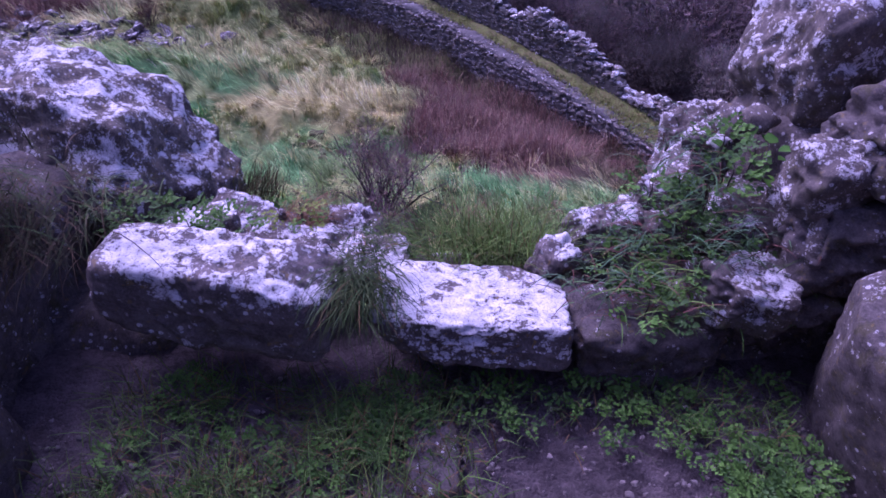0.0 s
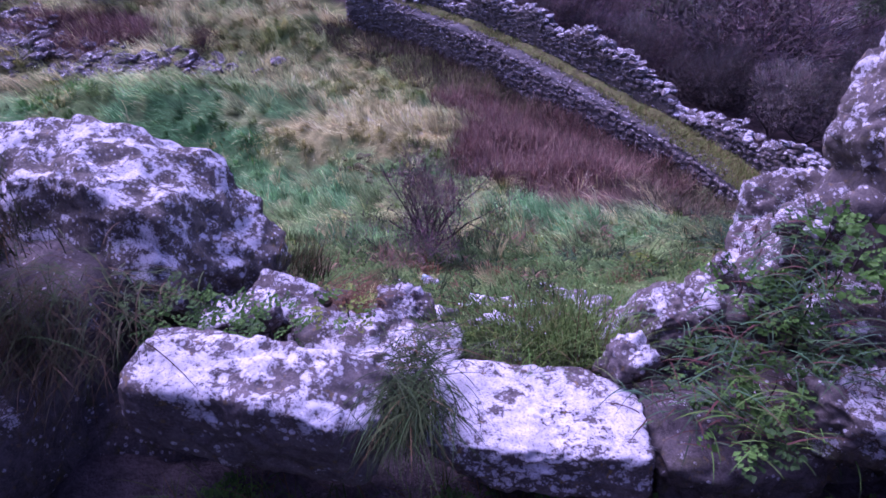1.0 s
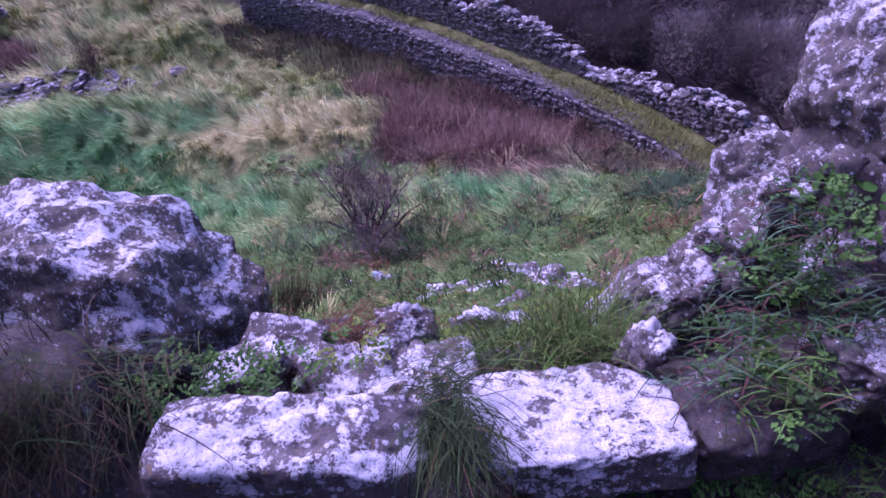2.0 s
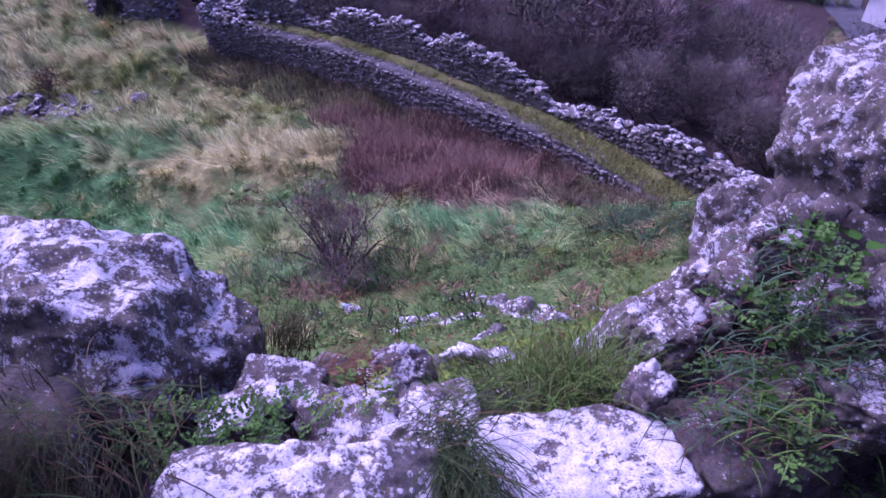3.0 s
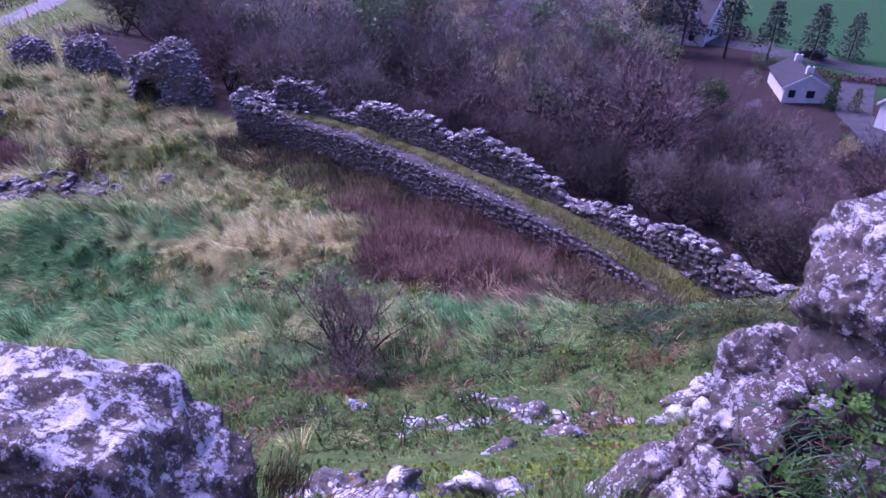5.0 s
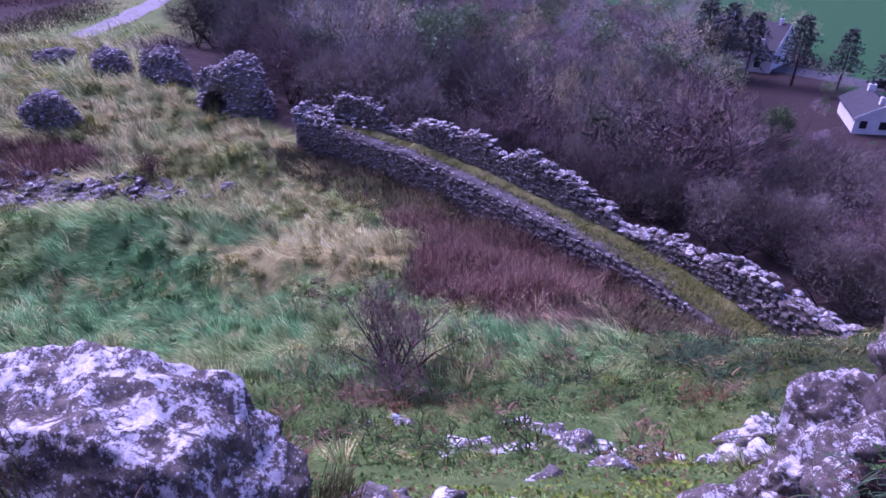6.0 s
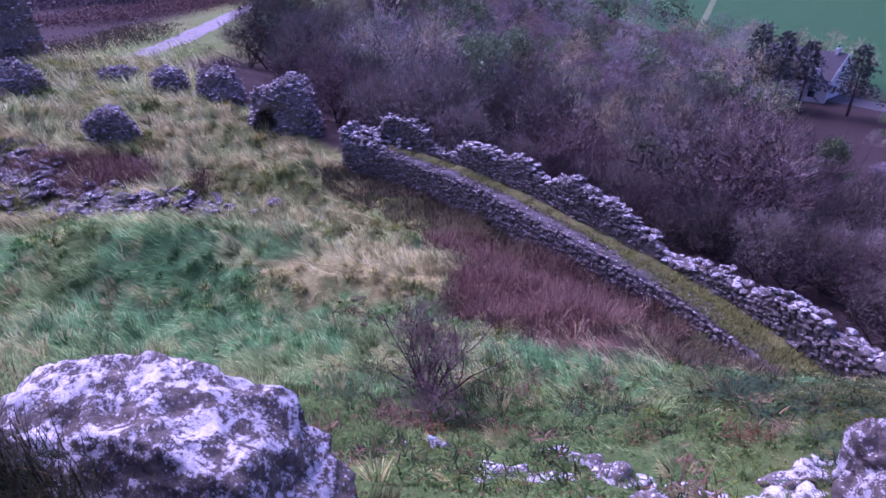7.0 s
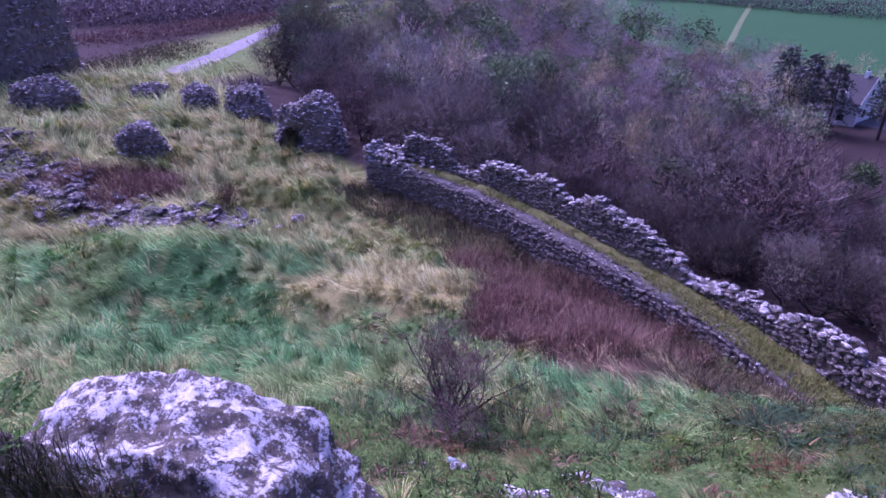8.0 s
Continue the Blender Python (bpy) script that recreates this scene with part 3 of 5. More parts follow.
def face_stones(seed):
    """Stones of the inner face, the parapet's faces and its broken top: (t along, off, z, size, is_top)."""
    rng = random.Random(seed)
    out = []
    t = 0.0
    end = W_T[-1]
    for row in range(13):  # inner face of the wall
        t = rng.uniform(0, 0.2)
        while t < end:
            w = rng.uniform(0.10, 0.36)
            zz = WALK_Z - 0.05 - row * 0.115 + rng.uniform(-0.09, 0.09)
            if rng.random() < 0.94:
                out.append((t + w / 2, -0.03 - 0.010 * row + rng.uniform(-0.03, 0.03), zz, (w * rng.uniform(0.7, 1.1), rng.uniform(0.14, 0.22), rng.uniform(0.05, 0.19)), False))
            t += w
    for row in range(12):  # parapet's inner face
        t = rng.uniform(0, 0.2)
        while t < end:
            w = rng.uniform(0.10, 0.34)
            h = np.interp(t, PAR_T, PAR_H)
            if row * 0.13 + 0.05 < h and rng.random() < 0.92:
                out.append((t + w / 2, 1.25 + rng.uniform(-0.06, 0.05), WALK_Z + 0.05 + row * 0.13 + rng.uniform(-0.05, 0.05), (w, rng.uniform(0.14, 0.22), rng.uniform(0.07, 0.16)), False))
            t += w
    for off in (1.30, 1.5, 1.68):  # broken top
        t = rng.uniform(0, 0.1)
        while t < end:
            w = rng.uniform(0.18, 0.50)
            h = np.interp(t + w / 2, PAR_T, PAR_H) + rng.uniform(-0.16, 0.12)
            out.append((t + w / 2, off + rng.uniform(-0.06, 0.06), WALK_Z + h, (w * rng.uniform(0.7, 1.1), rng.uniform(0.18, 0.40), rng.uniform(0.07, 0.24)), True))
            t += w * 0.9
    for _ in range(900):  # loose stones along the bare edge of the walk
        tt = rng.uniform(0.5, 22)
        s = rng.uniform(0.06, 0.20)
        out.append((tt, rng.uniform(0.0, 0.62), WALK_Z + 0.04, (s, s * 0.8, s * 0.5), False))
    for _ in range(520):  # left end, a broken heap
        tt = abs(rng.gauss(0.0, 1.6)) - 0.6
        s = rng.uniform(0.14, 0.36)
        out.append((tt, rng.uniform(0.0, 1.5), WALK_Z + rng.uniform(-0.2, 0.55) + 0.3 * math.exp(-tt), (s, s * 0.9, s * 0.6), True))
    return out


M_RUBBLE_TOP = lichen_stone("rubble_top_limestone", (0.22, 0.195, 0.18), (0.07, 0.062, 0.057), (0.70, 0.68, 0.70), -0.04, 1.4, 0.3, 0.17, 0.7)
TOP_KINDS = []
for me in ROCK_KINDS:
    c = me.copy()
    c.materials.clear()
    c.materials.append(M_RUBBLE_TOP)
    TOP_KINDS.append(c)


def lay_wall():
    stones = face_stones(5)
    rng = random.Random(6)
    singles = 0
    rest = {True: ([], [], [], []), False: ([], [], [], [])}
    for k, (t, off, z, size, top) in enumerate(stones):
        xy = wall_at(t, off)
        ang = math.atan2(np.interp(t, W_T, W_TAN[:, 1]), np.interp(t, W_T, W_TAN[:, 0]))
        tip = 0.4 if top else 0.28
        turn = (rng.uniform(-tip, tip), rng.uniform(-tip, tip), ang + rng.uniform(-tip, tip))
        near = top and 9.0 < t < 23 and off > 1.2
        if near and singles < 290:
            ob = new("stone", TOP_KINDS[k % 14])
            ob.parent = curtain
            ob.matrix_basis = Matrix.LocRotScale((xy[0], xy[1], z), Euler(turn), size)
            singles += 1
            continue
        r = rest[top]
        r[0].append((xy[0], xy[1], z)), r[1].append(size), r[2].append(turn), r[3].append(k)
    tagged(part("rubble_facing", joined_rocks("rubble_facing", *rest[False], M_RUBBLE), curtain, "coursed rubble facing"), kind="stuff")
    tagged(part("rubble_coping", joined_rocks("rubble_coping", *rest[True], M_RUBBLE_TOP), curtain, "white-crusted broken coping stones"), kind="stuff")


lay_wall()


M_RUIN = lichen_stone("ruin_limestone", (0.27, 0.235, 0.22), (0.085, 0.073, 0.07), (0.68, 0.66, 0.69), -0.03, 2.0, 0.25, 0.14, 0.6)
M_RUIN_CORE = plain_material("ruin_core", (0.21, 0.18, 0.165), (0.085, 0.072, 0.066), 2.0, 0.95, 0.8, 0.06)


def masonry_lump(name, centre, size, seed, label, count, arch=None, sunk=0.4, stone=0.34, taper=0.15):
    """A fallen or standing piece of rubble masonry: a core with stones over its surface, standing on the ground."""
    rng = np.random.default_rng(seed)
    root = tagged(new(name), label, "ruin")
    x, y = centre
    z0 = float(land(np.array([x]), np.array([y]), False)[0]) - sunk
    count, stone = int(count * 4.2), stone * 1.05
    p, f = rock_points(size, seed, 4, boxy=5.0 if size[2] < 6 else 14.0, rough=0.10 if size[2] < 6 else 0.02, facets=9 if size[2] < 6 else 2, grain=0.06)
    p[:, :2] *= (1 + taper * (0.5 - p[:, 2] / size[2]))[:, None]
    p = p + np.array([x, y, z0 + size[2] / 2])
    if arch is not None:  # hollow on the camera's side
        ax, az, rad, depth = arch
        c = np.array([x + ax, y - size[1] / 2 - 0.1, z0 + az])
        q = p - c
        inside = (np.hypot(q[:, 0], q[:, 2]) < rad) & (q[:, 1] < depth)
        p[inside, 1] = c[1] + depth
    part("core", mesh_from("core", p, f, M_RUIN_CORE), root, "rubble and mortar core")
    pick = np.resize(rng.permutation(len(p)), count)
    cen, siz, tur = [], [], []
    for i in pick:
        s = rng.uniform(0.3, 1.0) * stone
        cen.append(p[i] + rng.normal(0, 0.09 if size[2] < 6 else 0.28, 3)), siz.append((s, s * rng.uniform(0.6, 0.9), s * rng.uniform(0.4, 0.6))), tur.append(tuple(rng.uniform(-0.35, 0.35, 2)) + (rng.uniform(0, 6.28),))
    tagged(part("facing", joined_rocks("facing", cen, siz, tur, list(range(count)), M_RUIN, 1), root, "lichen-spotted rubble stones"), kind="stuff")
    return root


masonry_lump("mural_tower", (-12.6, 39.6), (3.5, 2.8, 4.3), 101, "stump of a round rubble tower with a dark doorway", 520, arch=(-0.9, 1.9, 0.75, 1.9), sunk=1.0, taper=0.3)
masonry_lump("wall_fragment", (-18.6, 45.4), (3.1, 2.2, 2.5), 102, "broken wall fragment standing in rough grass", 300)
masonry_lump("wall_fragment", (-22.9, 46.0), (1.9, 1.6, 2.1), 103, "small wall fragment standing in rough grass", 190)
masonry_lump("wall_fragment", (-27.6, 47.5), (2.2, 1.6, 1.3), 104, "low wall fragment sunk in the grass", 120)
masonry_lump("wall_fragment", (-21.0, 34.0), (1.9, 1.6, 2.4), 105, "stubby wall fragment beside dead bracken", 260)
masonry_lump("wall_fragment", (-32.3, 42.6), (3.4, 2.4, 2.1), 106, "fallen slab of masonry lying below the gatehouse", 300)
masonry_lump("gatehouse", (-44.3, 53.0), (8.2, 6.5, 18.0), 107, "tall dark ruined gatehouse of rubble stone", 1100, arch=(0.2, 1.6, 1.3, 3.0), stone=0.5, taper=0.4)


def spill(name, label, spots, seed, mat, count, size, spread, group=""):
    """A strewn bank of fallen stones along a line of ground points."""
    rng = np.random.default_rng(seed)
    pts = np.array(spots, float)
    d = np.r_[0, np.cumsum(np.hypot(*np.diff(pts, axis=0).T))]
    t = rng.uniform(0, d[-1], count)
    x = np.interp(t, d, pts[:, 0]) + rng.normal(0, spread, count)
    y = np.interp(t, d, pts[:, 1]) + rng.normal(0, spread, count)
    z = land(x, y)
    s = size * rng.uniform(0.35, 1.0, count) ** 1.3
    siz = np.stack([s, s * rng.uniform(0.6, 0.95, count), s * rng.uniform(0.35, 0.6, count)], 1)
    cen = np.stack([x, y, z + siz[:, 2] * 0.15 + rng.uniform(0, 0.35, count) * size], 1)
    tur = [(a, b, c) for a, b, c in zip(rng.uniform(-0.4, 0.4, count), rng.uniform(-0.4, 0.4, count), rng.uniform(0, 6.28, count))]
    return tagged(new(name, joined_rocks(name, cen, siz, tur, list(range(count)), mat)), label, "rubble", kind="stuff")


M_SPILL = lichen_stone("fallen_limestone", (0.14, 0.12, 0.115), (0.04, 0.035, 0.034), (0.72, 0.70, 0.72), -0.13, 0.9, 0.3, 0.20, 0.6)
spill("fallen_rubble", "bank of fallen grey stones with white lichen", [(-31, 34.5), (-26.5, 30.5), (-22, 27.8), (-19, 26.4), (-16, 26.0), (-12.3, 25.9)], 111, M_SPILL, 800, 0.8, 0.9)
M_MOSSY = lichen_stone("mossy_limestone", (0.12, 0.11, 0.045), (0.035, 0.035, 0.018), (0.5, 0.48, 0.45), -0.25, 1.0, 0.8, 0.05, 0.2)
spill("mossy_rubble", "line of mossy fallen stones in the grass", [(-4.6, 17.0), (-3.4, 15.9), (-2.6, 15.2)], 112, M_MOSSY, 30, 0.4, 0.35)

# bedrock showing through the turf below the sill
OUTCROPS = [(-0.1, 5.95, 0.80), (0.28, 5.70, 0.5), (0.50, 5.40, 0.62), (1.2, 6.62, 0.7), (1.42, 6.4, 0.55), (1.62, 6.2, 0.75), (2.05, 6.02, 0.66), (2.45, 5.62, 0.5), (2.95, 5.45, 0.66), (3.4, 5.35, 0.6), (0.75, 6.85, 0.4), (1.75, 5.45, 0.4), (1.3, 4.5, 0.42), (0.5, 3.95, 0.34), (-0.3, 5.2, 0.3), (-0.85, 3.2, 0.5), (-0.5, 2.85, 0.5), (0.1, 2.6, 0.4), (-1.5, 6.9, 0.26), (-0.9, 7.0, 0.34), (3.9, 6.2, 0.8), (4.3, 6.5, 0.5)]
for k, (x, y, s) in enumerate(OUTCROPS):
    z = float(land(np.array([x]), np.array([y]))[0])
    ob = new("bedrock_outcrop", rock_mesh("bedrock_outcrop", (s * 1.1, s * 0.62, s * 0.42), 130 + k, M_OUTCROP, 4, boxy=3, rough=0.22, facets=10, grain=0.02))
    ob.matrix_basis = pose(x, y, z - 0.05 * s, -30, random.uniform(-8, 8), random.uniform(-25, 25))
    tagged(ob, "flat bedrock patch with white lichen in the turf", "rock", "bedrock outcrops")


# ---------------------------------------------------------------- grass, bracken and weeds
def blade_mesh(name, base, length, width, heading, lean, droop, colours, mat, seg=2):
    """Blades that rise from base, lean towards heading and droop. All arrays over the blades."""
    n = len(base)
    side = np.stack([-np.sin(heading), np.cos(heading), np.zeros(n)], 1)
    fwd = np.stack([np.cos(heading), np.sin(heading), np.zeros(n)], 1)
    pos, ang = base.copy(), lean.copy()
    rings = []
    for k in range(seg + 1):
        w = (width * (1 - k / seg) ** 0.7)[:, None]
        if k < seg:
            rings += [pos - side * w / 2, pos + side * w / 2]
        else:
            rings.append(pos)
        stp = (length / seg)[:, None]
        pos = pos + stp * (fwd * np.sin(ang)[:, None] + np.array([0, 0, 1.0]) * np.cos(ang)[:, None])
        ang = ang + droop / seg
    v = np.stack(rings, 1)
    m = v.shape[1]
    tri = []
    for k in range(seg - 1):
        a = 2 * k
        tri += [(a, a + 1, a + 3), (a, a + 3, a + 2)]
    tri.append((m - 3, m - 2, m - 1))
    f = (np.arange(n)[:, None, None] * m + np.array(tri)[None]).reshape(-1, 3)
    me = mesh_from(name, v.reshape(-1, 3), f, mat, False)
    paint(me, np.repeat(colours, m, 0))
    return me


def hill_grass():
    rng = np.random.default_rng(7)
    n = 340000
    r = np.where(rng.uniform(0, 1, n) < 0.86, rng.uniform(1.7, 66, n), rng.uniform(60, 100, n))
    a = rng.uniform(-1.0, 1.02, n)
    x, y = r * np.sin(a) - 0.4, r * np.cos(a) + 0.5
    s = outward(x, y)
    keep = (s < -0.35) & (y > 2.15) & ((x < 7.0) | (y < 13))
    keep |= (s < 1.0) & (x < -9)
    keep |= (x < -22) & (s < 12)
    keep &= (r < 66) | ((x < -27) & (x > -48))
    keep &= (y < 57) | (np.abs(x + 36.8) > 2.4)
    keep |= (x > 6.0) & (y < 15.5) & (y > 8) & (s < 1.0)
    clump = flat_noise(x, y, 2.1, 61)
    keep &= rng.uniform(-1.5, 0.6, n) < clump
    x, y, r = x[keep], y[keep], r[keep]
    clump, n = clump[keep], keep.sum()
    z = land(x, y) - 0.02
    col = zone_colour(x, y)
    tall = (0.18 + 0.27 * smooth(4.5, 7.0, y) + 0.55 * smooth(8.5, 9.5, y)) * (0.65 + 0.5 * np.clip(clump, 0, 1))
    dry = (rng.uniform(0, 1, n) < smooth(6, 11, y) * 0.10 + smooth(5, 11, y) * 0.40 * smooth(-0.2, 0.5, flat_noise(x, y, 0.8, 62)))[:, None]
    col = np.where(dry & (col[:, 1:2] > 0.06), col * 0.35 + np.array(ZONES["straw"]) * 0.75, col * 1.25)
    patch = 1.15 + 0.7 * flat_noise(x, y, 1.1, 68) + 0.9 * flat_noise(x, y, 3.0, 69)
    col = col * (np.clip(patch, 0.3, 2.4) * rng.uniform(0.5, 2.0, n))[:, None] * (1 + 0.06 * rng.normal(size=(n, 3)))
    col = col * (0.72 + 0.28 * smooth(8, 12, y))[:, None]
    flow = 3.4 + 2.0 * flat_noise(x, y, 0.35, 63) + 1.1 * flat_noise(x, y, 1.3, 64) + rng.normal(0, 0.32, n)
    # blade length and width grow with distance, to suit the camera's view
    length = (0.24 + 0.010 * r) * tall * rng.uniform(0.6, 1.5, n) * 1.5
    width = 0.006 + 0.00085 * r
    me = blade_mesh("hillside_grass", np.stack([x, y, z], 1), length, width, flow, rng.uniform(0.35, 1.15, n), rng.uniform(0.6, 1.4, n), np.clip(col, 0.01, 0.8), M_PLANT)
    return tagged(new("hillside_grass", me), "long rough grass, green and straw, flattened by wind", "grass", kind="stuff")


def hill_tussocks():
    """Clumps of long grass that fall outward from their crowns, most along the wind."""
    rng = np.random.default_rng(23)
    m, per = 4200, 44
    r, a = 4.5 + 42 * rng.uniform(0, 1, m) ** 0.85, rng.uniform(-0.95, 0.75, m)
    cx, cy = r * np.sin(a) - 0.4, r * np.cos(a) + 0.5
    col = zone_colour(cx, cy)
    soft = np.abs(col - np.array(ZONES["bracken"])).sum(1) > 0.10
    keep = (((outward(cx, cy) < -0.8) & (cx < 6.4)) | ((cx < -10) & (outward(cx, cy) < 1))) & soft & (rng.uniform(-0.9, 0.5, m) < flat_noise(cx, cy, 0.7, 91))
    cx, cy, r, col = cx[keep], cy[keep], r[keep], col[keep]
    m = len(cx)
    wind = 3.5 + 2.0 * flat_noise(cx, cy, 0.35, 63) + 0.6 * rng.normal(size=m)
    pale = (rng.uniform(0, 1, m) < 0.12 + 0.42 * smooth(-0.1, 0.5, flat_noise(cx, cy, 0.8, 62)) * smooth(7, 12, cy))[:, None]
    col = np.where(pale, 0.3 * col + 0.75 * np.array(ZONES["straw"]), col * 1.1) * rng.uniform(0.55, 1.35, m)[:, None]
    # tussocks farther from the camera are made larger to fit its view
    big = (0.30 + 0.012 * r) * rng.uniform(0.6, 1.35, m) * np.where(cy < 9, 0.6, 1.0)
    k = np.repeat(np.arange(m), per)
    n = len(k)
    spin = rng.uniform(0, 6.28, n)
    d = 0.28 * big[k] * np.sqrt(rng.uniform(0, 1, n))
    x, y = cx[k] + d * np.cos(spin), cy[k] + d * np.sin(spin)
    hx, hy = 0.8 * np.cos(spin) + 1.1 * np.cos(wind[k]), 0.8 * np.sin(spin) + 1.1 * np.sin(wind[k])
    tone = col[k] * rng.uniform(0.55, 2.0, n)[:, None]
    me = blade_mesh("grass_tussocks", np.stack([x, y, land(x, y) - 0.02], 1), big[k] * rng.uniform(0.7, 1.5, n), 0.007 + 0.0007 * r[k], np.arctan2(hy, hx), rng.uniform(0.1, 0.7, n), rng.uniform(1.0, 2.0, n), np.clip(tone, 0.008, 0.8), M_PLANT, 3)
    return tagged(new("grass_tussocks", me), "drooping tussocks of green and straw-coloured grass", "grass", kind="stuff")


def hill_bracken():
    rng = np.random.default_rng(8)
    n = 90000
    t = rng.uniform(3, 21.5, n)
    off = -rng.uniform(0.1, 7.2, n)
    xy = wall_at(t, off)
    x2, y2 = rng.normal(-20, 3.4, n // 5), rng.normal(29.5, 1.5, n // 5)
    x, y = np.r_[xy[:, 0], x2], np.r_[xy[:, 1], y2]
    col = zone_colour(x, y)
    keep = (np.abs(col - np.array(ZONES["bracken"])).sum(1) < 0.05 + 0.13 * rng.uniform(0, 1, len(x)) ** 2) & (rng.uniform(-1, 0.8, len(x)) < 1.4 * flat_noise(x, y, 1.2, 66) - 0.1)
    x, y = x[keep], y[keep]
    n = len(x)
    tint = rng.uniform(0, 1, n)[:, None]
    col = (1 - tint) * np.array((0.19, 0.088, 0.064)) + tint * np.array((0.145, 0.10, 0.082))
    pale = (rng.uniform(0, 1, n) < 0.2)[:, None]
    col = np.where(pale, np.array((0.36, 0.25, 0.17)), col) * rng.uniform(0.6, 1.5, n)[:, None]
    me = blade_mesh("dead_bracken", np.stack([x, y, land(x, y) - 0.03], 1), rng.uniform(0.4, 1.05, n), np.full(n, 0.02), rng.uniform(0, 6.28, n), rng.uniform(0.0, 0.6, n), rng.uniform(0.2, 1.6, n), col, M_PLANT, 3)
    return tagged(new("dead_bracken", me), "tangled red-brown dead bracken below the wall", "bracken", kind="stuff")


def wall_foot():
    rng = np.random.default_rng(18)
    n = 26000
    t = np.where(rng.uniform(0, 1, n) < 0.6, rng.uniform(0.0, 21.0, n), rng.uniform(14.0, 24.5, n))
    xy = wall_at(t, -0.15 - 2.6 * rng.uniform(0, 1, n) ** 1.4)
    x, y = xy[:, 0], xy[:, 1]
    pick = rng.uniform(0, 1, n)[:, None] + 0.5 * flat_noise(x, y, 0.9, 81)[:, None]
    col = np.where(pick < 0.45, np.array((0.10, 0.07, 0.055)), np.where(pick < 0.8, np.array((0.13, 0.125, 0.06)), np.array((0.24, 0.19, 0.11)))) * rng.uniform(0.6, 1.4, n)[:, None]
    me = blade_mesh("wall_foot_scrub", np.stack([x, y, land(x, y) - 0.03], 1), rng.uniform(0.2, 0.7, n), np.full(n, 0.022), rng.uniform(0, 6.28, n), rng.uniform(0.0, 0.7, n), rng.uniform(0.3, 1.6, n), col, M_PLANT, 3)
    return tagged(new("wall_foot_scrub", me), "brown and green scrub along the foot of the wall", "scrub", kind="stuff")


def leaf_cloud(name, x, y, z, size, colours, rng, mat=M_LEAF, tilt=0.9):
    """Small separate leaves, folded along the middle."""
    n = len(x)
    c = np.stack([x, y, z], 1)
    h, b = rng.uniform(0, 6.28, n), rng.uniform(-tilt, tilt, n)
    fwd = np.stack([np.cos(h) * np.cos(b), np.sin(h) * np.cos(b), np.sin(b)], 1)
    side = np.stack([-np.sin(h), np.cos(h), np.zeros(n)], 1)
    up = np.cross(fwd, side)
    s = size[:, None]
    v = np.stack([c - fwd * s * 0.5, c + side * s * 0.34 + up * s * 0.10, c + fwd * s * 0.5 - up * s * 0.08, c - side * s * 0.34 + up * s * 0.10, c + fwd * s * 0.02 - up * s * 0.03], 1)
    tri = np.array([(0, 1, 4), (1, 2, 4), (2, 3, 4), (3, 0, 4)])
    f = (np.arange(n)[:, None, None] * 5 + tri[None]).reshape(-1, 3)
    me = mesh_from(name, v.reshape(-1, 3), f, mat, False)
    paint(me, np.repeat(colours, 5, 0))
    return me


def ground_cover():
    rng = np.random.default_rng(9)
    n = 60000
    x, y = rng.uniform(-5, 7.5, n), 2.15 + 9.0 * rng.uniform(0, 1, n) ** 0.8
    d = flat_noise(x, y, 1.7, 71)
    keep = rng.uniform(-0.9, 0.5, n) < d
    x, y, d = x[keep], y[keep], d[keep]
    n = len(x)
    col = np.array((0.11, 0.19, 0.045)) * rng.uniform(0.5, 1.7, n)[:, None]
    col = np.where((flat_noise(x, y, 0.9, 72) > 0.15)[:, None], col * np.array((1.35, 1.1, 0.6)), col)
    # leaf colour darkened over the same painted shade at the right
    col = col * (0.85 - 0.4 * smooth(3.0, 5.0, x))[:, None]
    col = np.where((rng.uniform(0, 1, n) < 0.12)[:, None], np.array((0.17, 0.10, 0.05)), col)
    z = land(x, y) + rng.uniform(0, 0.10, n) * (0.4 + np.clip(d, 0, 1))
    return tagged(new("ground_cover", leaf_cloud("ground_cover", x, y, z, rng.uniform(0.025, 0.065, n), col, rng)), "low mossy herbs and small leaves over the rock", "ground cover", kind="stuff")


def walk_turf():
    rng = np.random.default_rng(15)
    n = 17000
    t = np.where(rng.uniform(0, 1, n) < 0.5, rng.uniform(4, 24, n), rng.uniform(17.5, 25.5, n))
    low = 0.45 - 0.42 * smooth(17.0, 19.5, t + rng.normal(0, 0.7, n))
    xy = wall_at(t, low + (1.25 - low) * rng.uniform(0, 1, n))
    col = np.array((0.22, 0.26, 0.07)) * rng.uniform(0.5, 1.5, n)[:, None]
    col = np.where((rng.uniform(0, 1, n) < 0.2)[:, None], np.array((0.26, 0.18, 0.09)), col)
    me = blade_mesh("wall_walk_turf", np.stack([xy[:, 0], xy[:, 1], np.full(n, WALK_Z + 0.02)], 1), rng.uniform(0.06, 0.26, n), np.full(n, 0.02), rng.uniform(0, 6.28, n), rng.uniform(0.1, 0.9, n), rng.uniform(0.3, 1.2, n), col, M_PLANT)
    return tagged(new("wall_walk_turf", me), "short yellow-green turf along the wall walk", "grass", kind="stuff")


walk_turf()
wall_foot()
hill_grass()
hill_tussocks()
hill_bracken()
ground_cover()


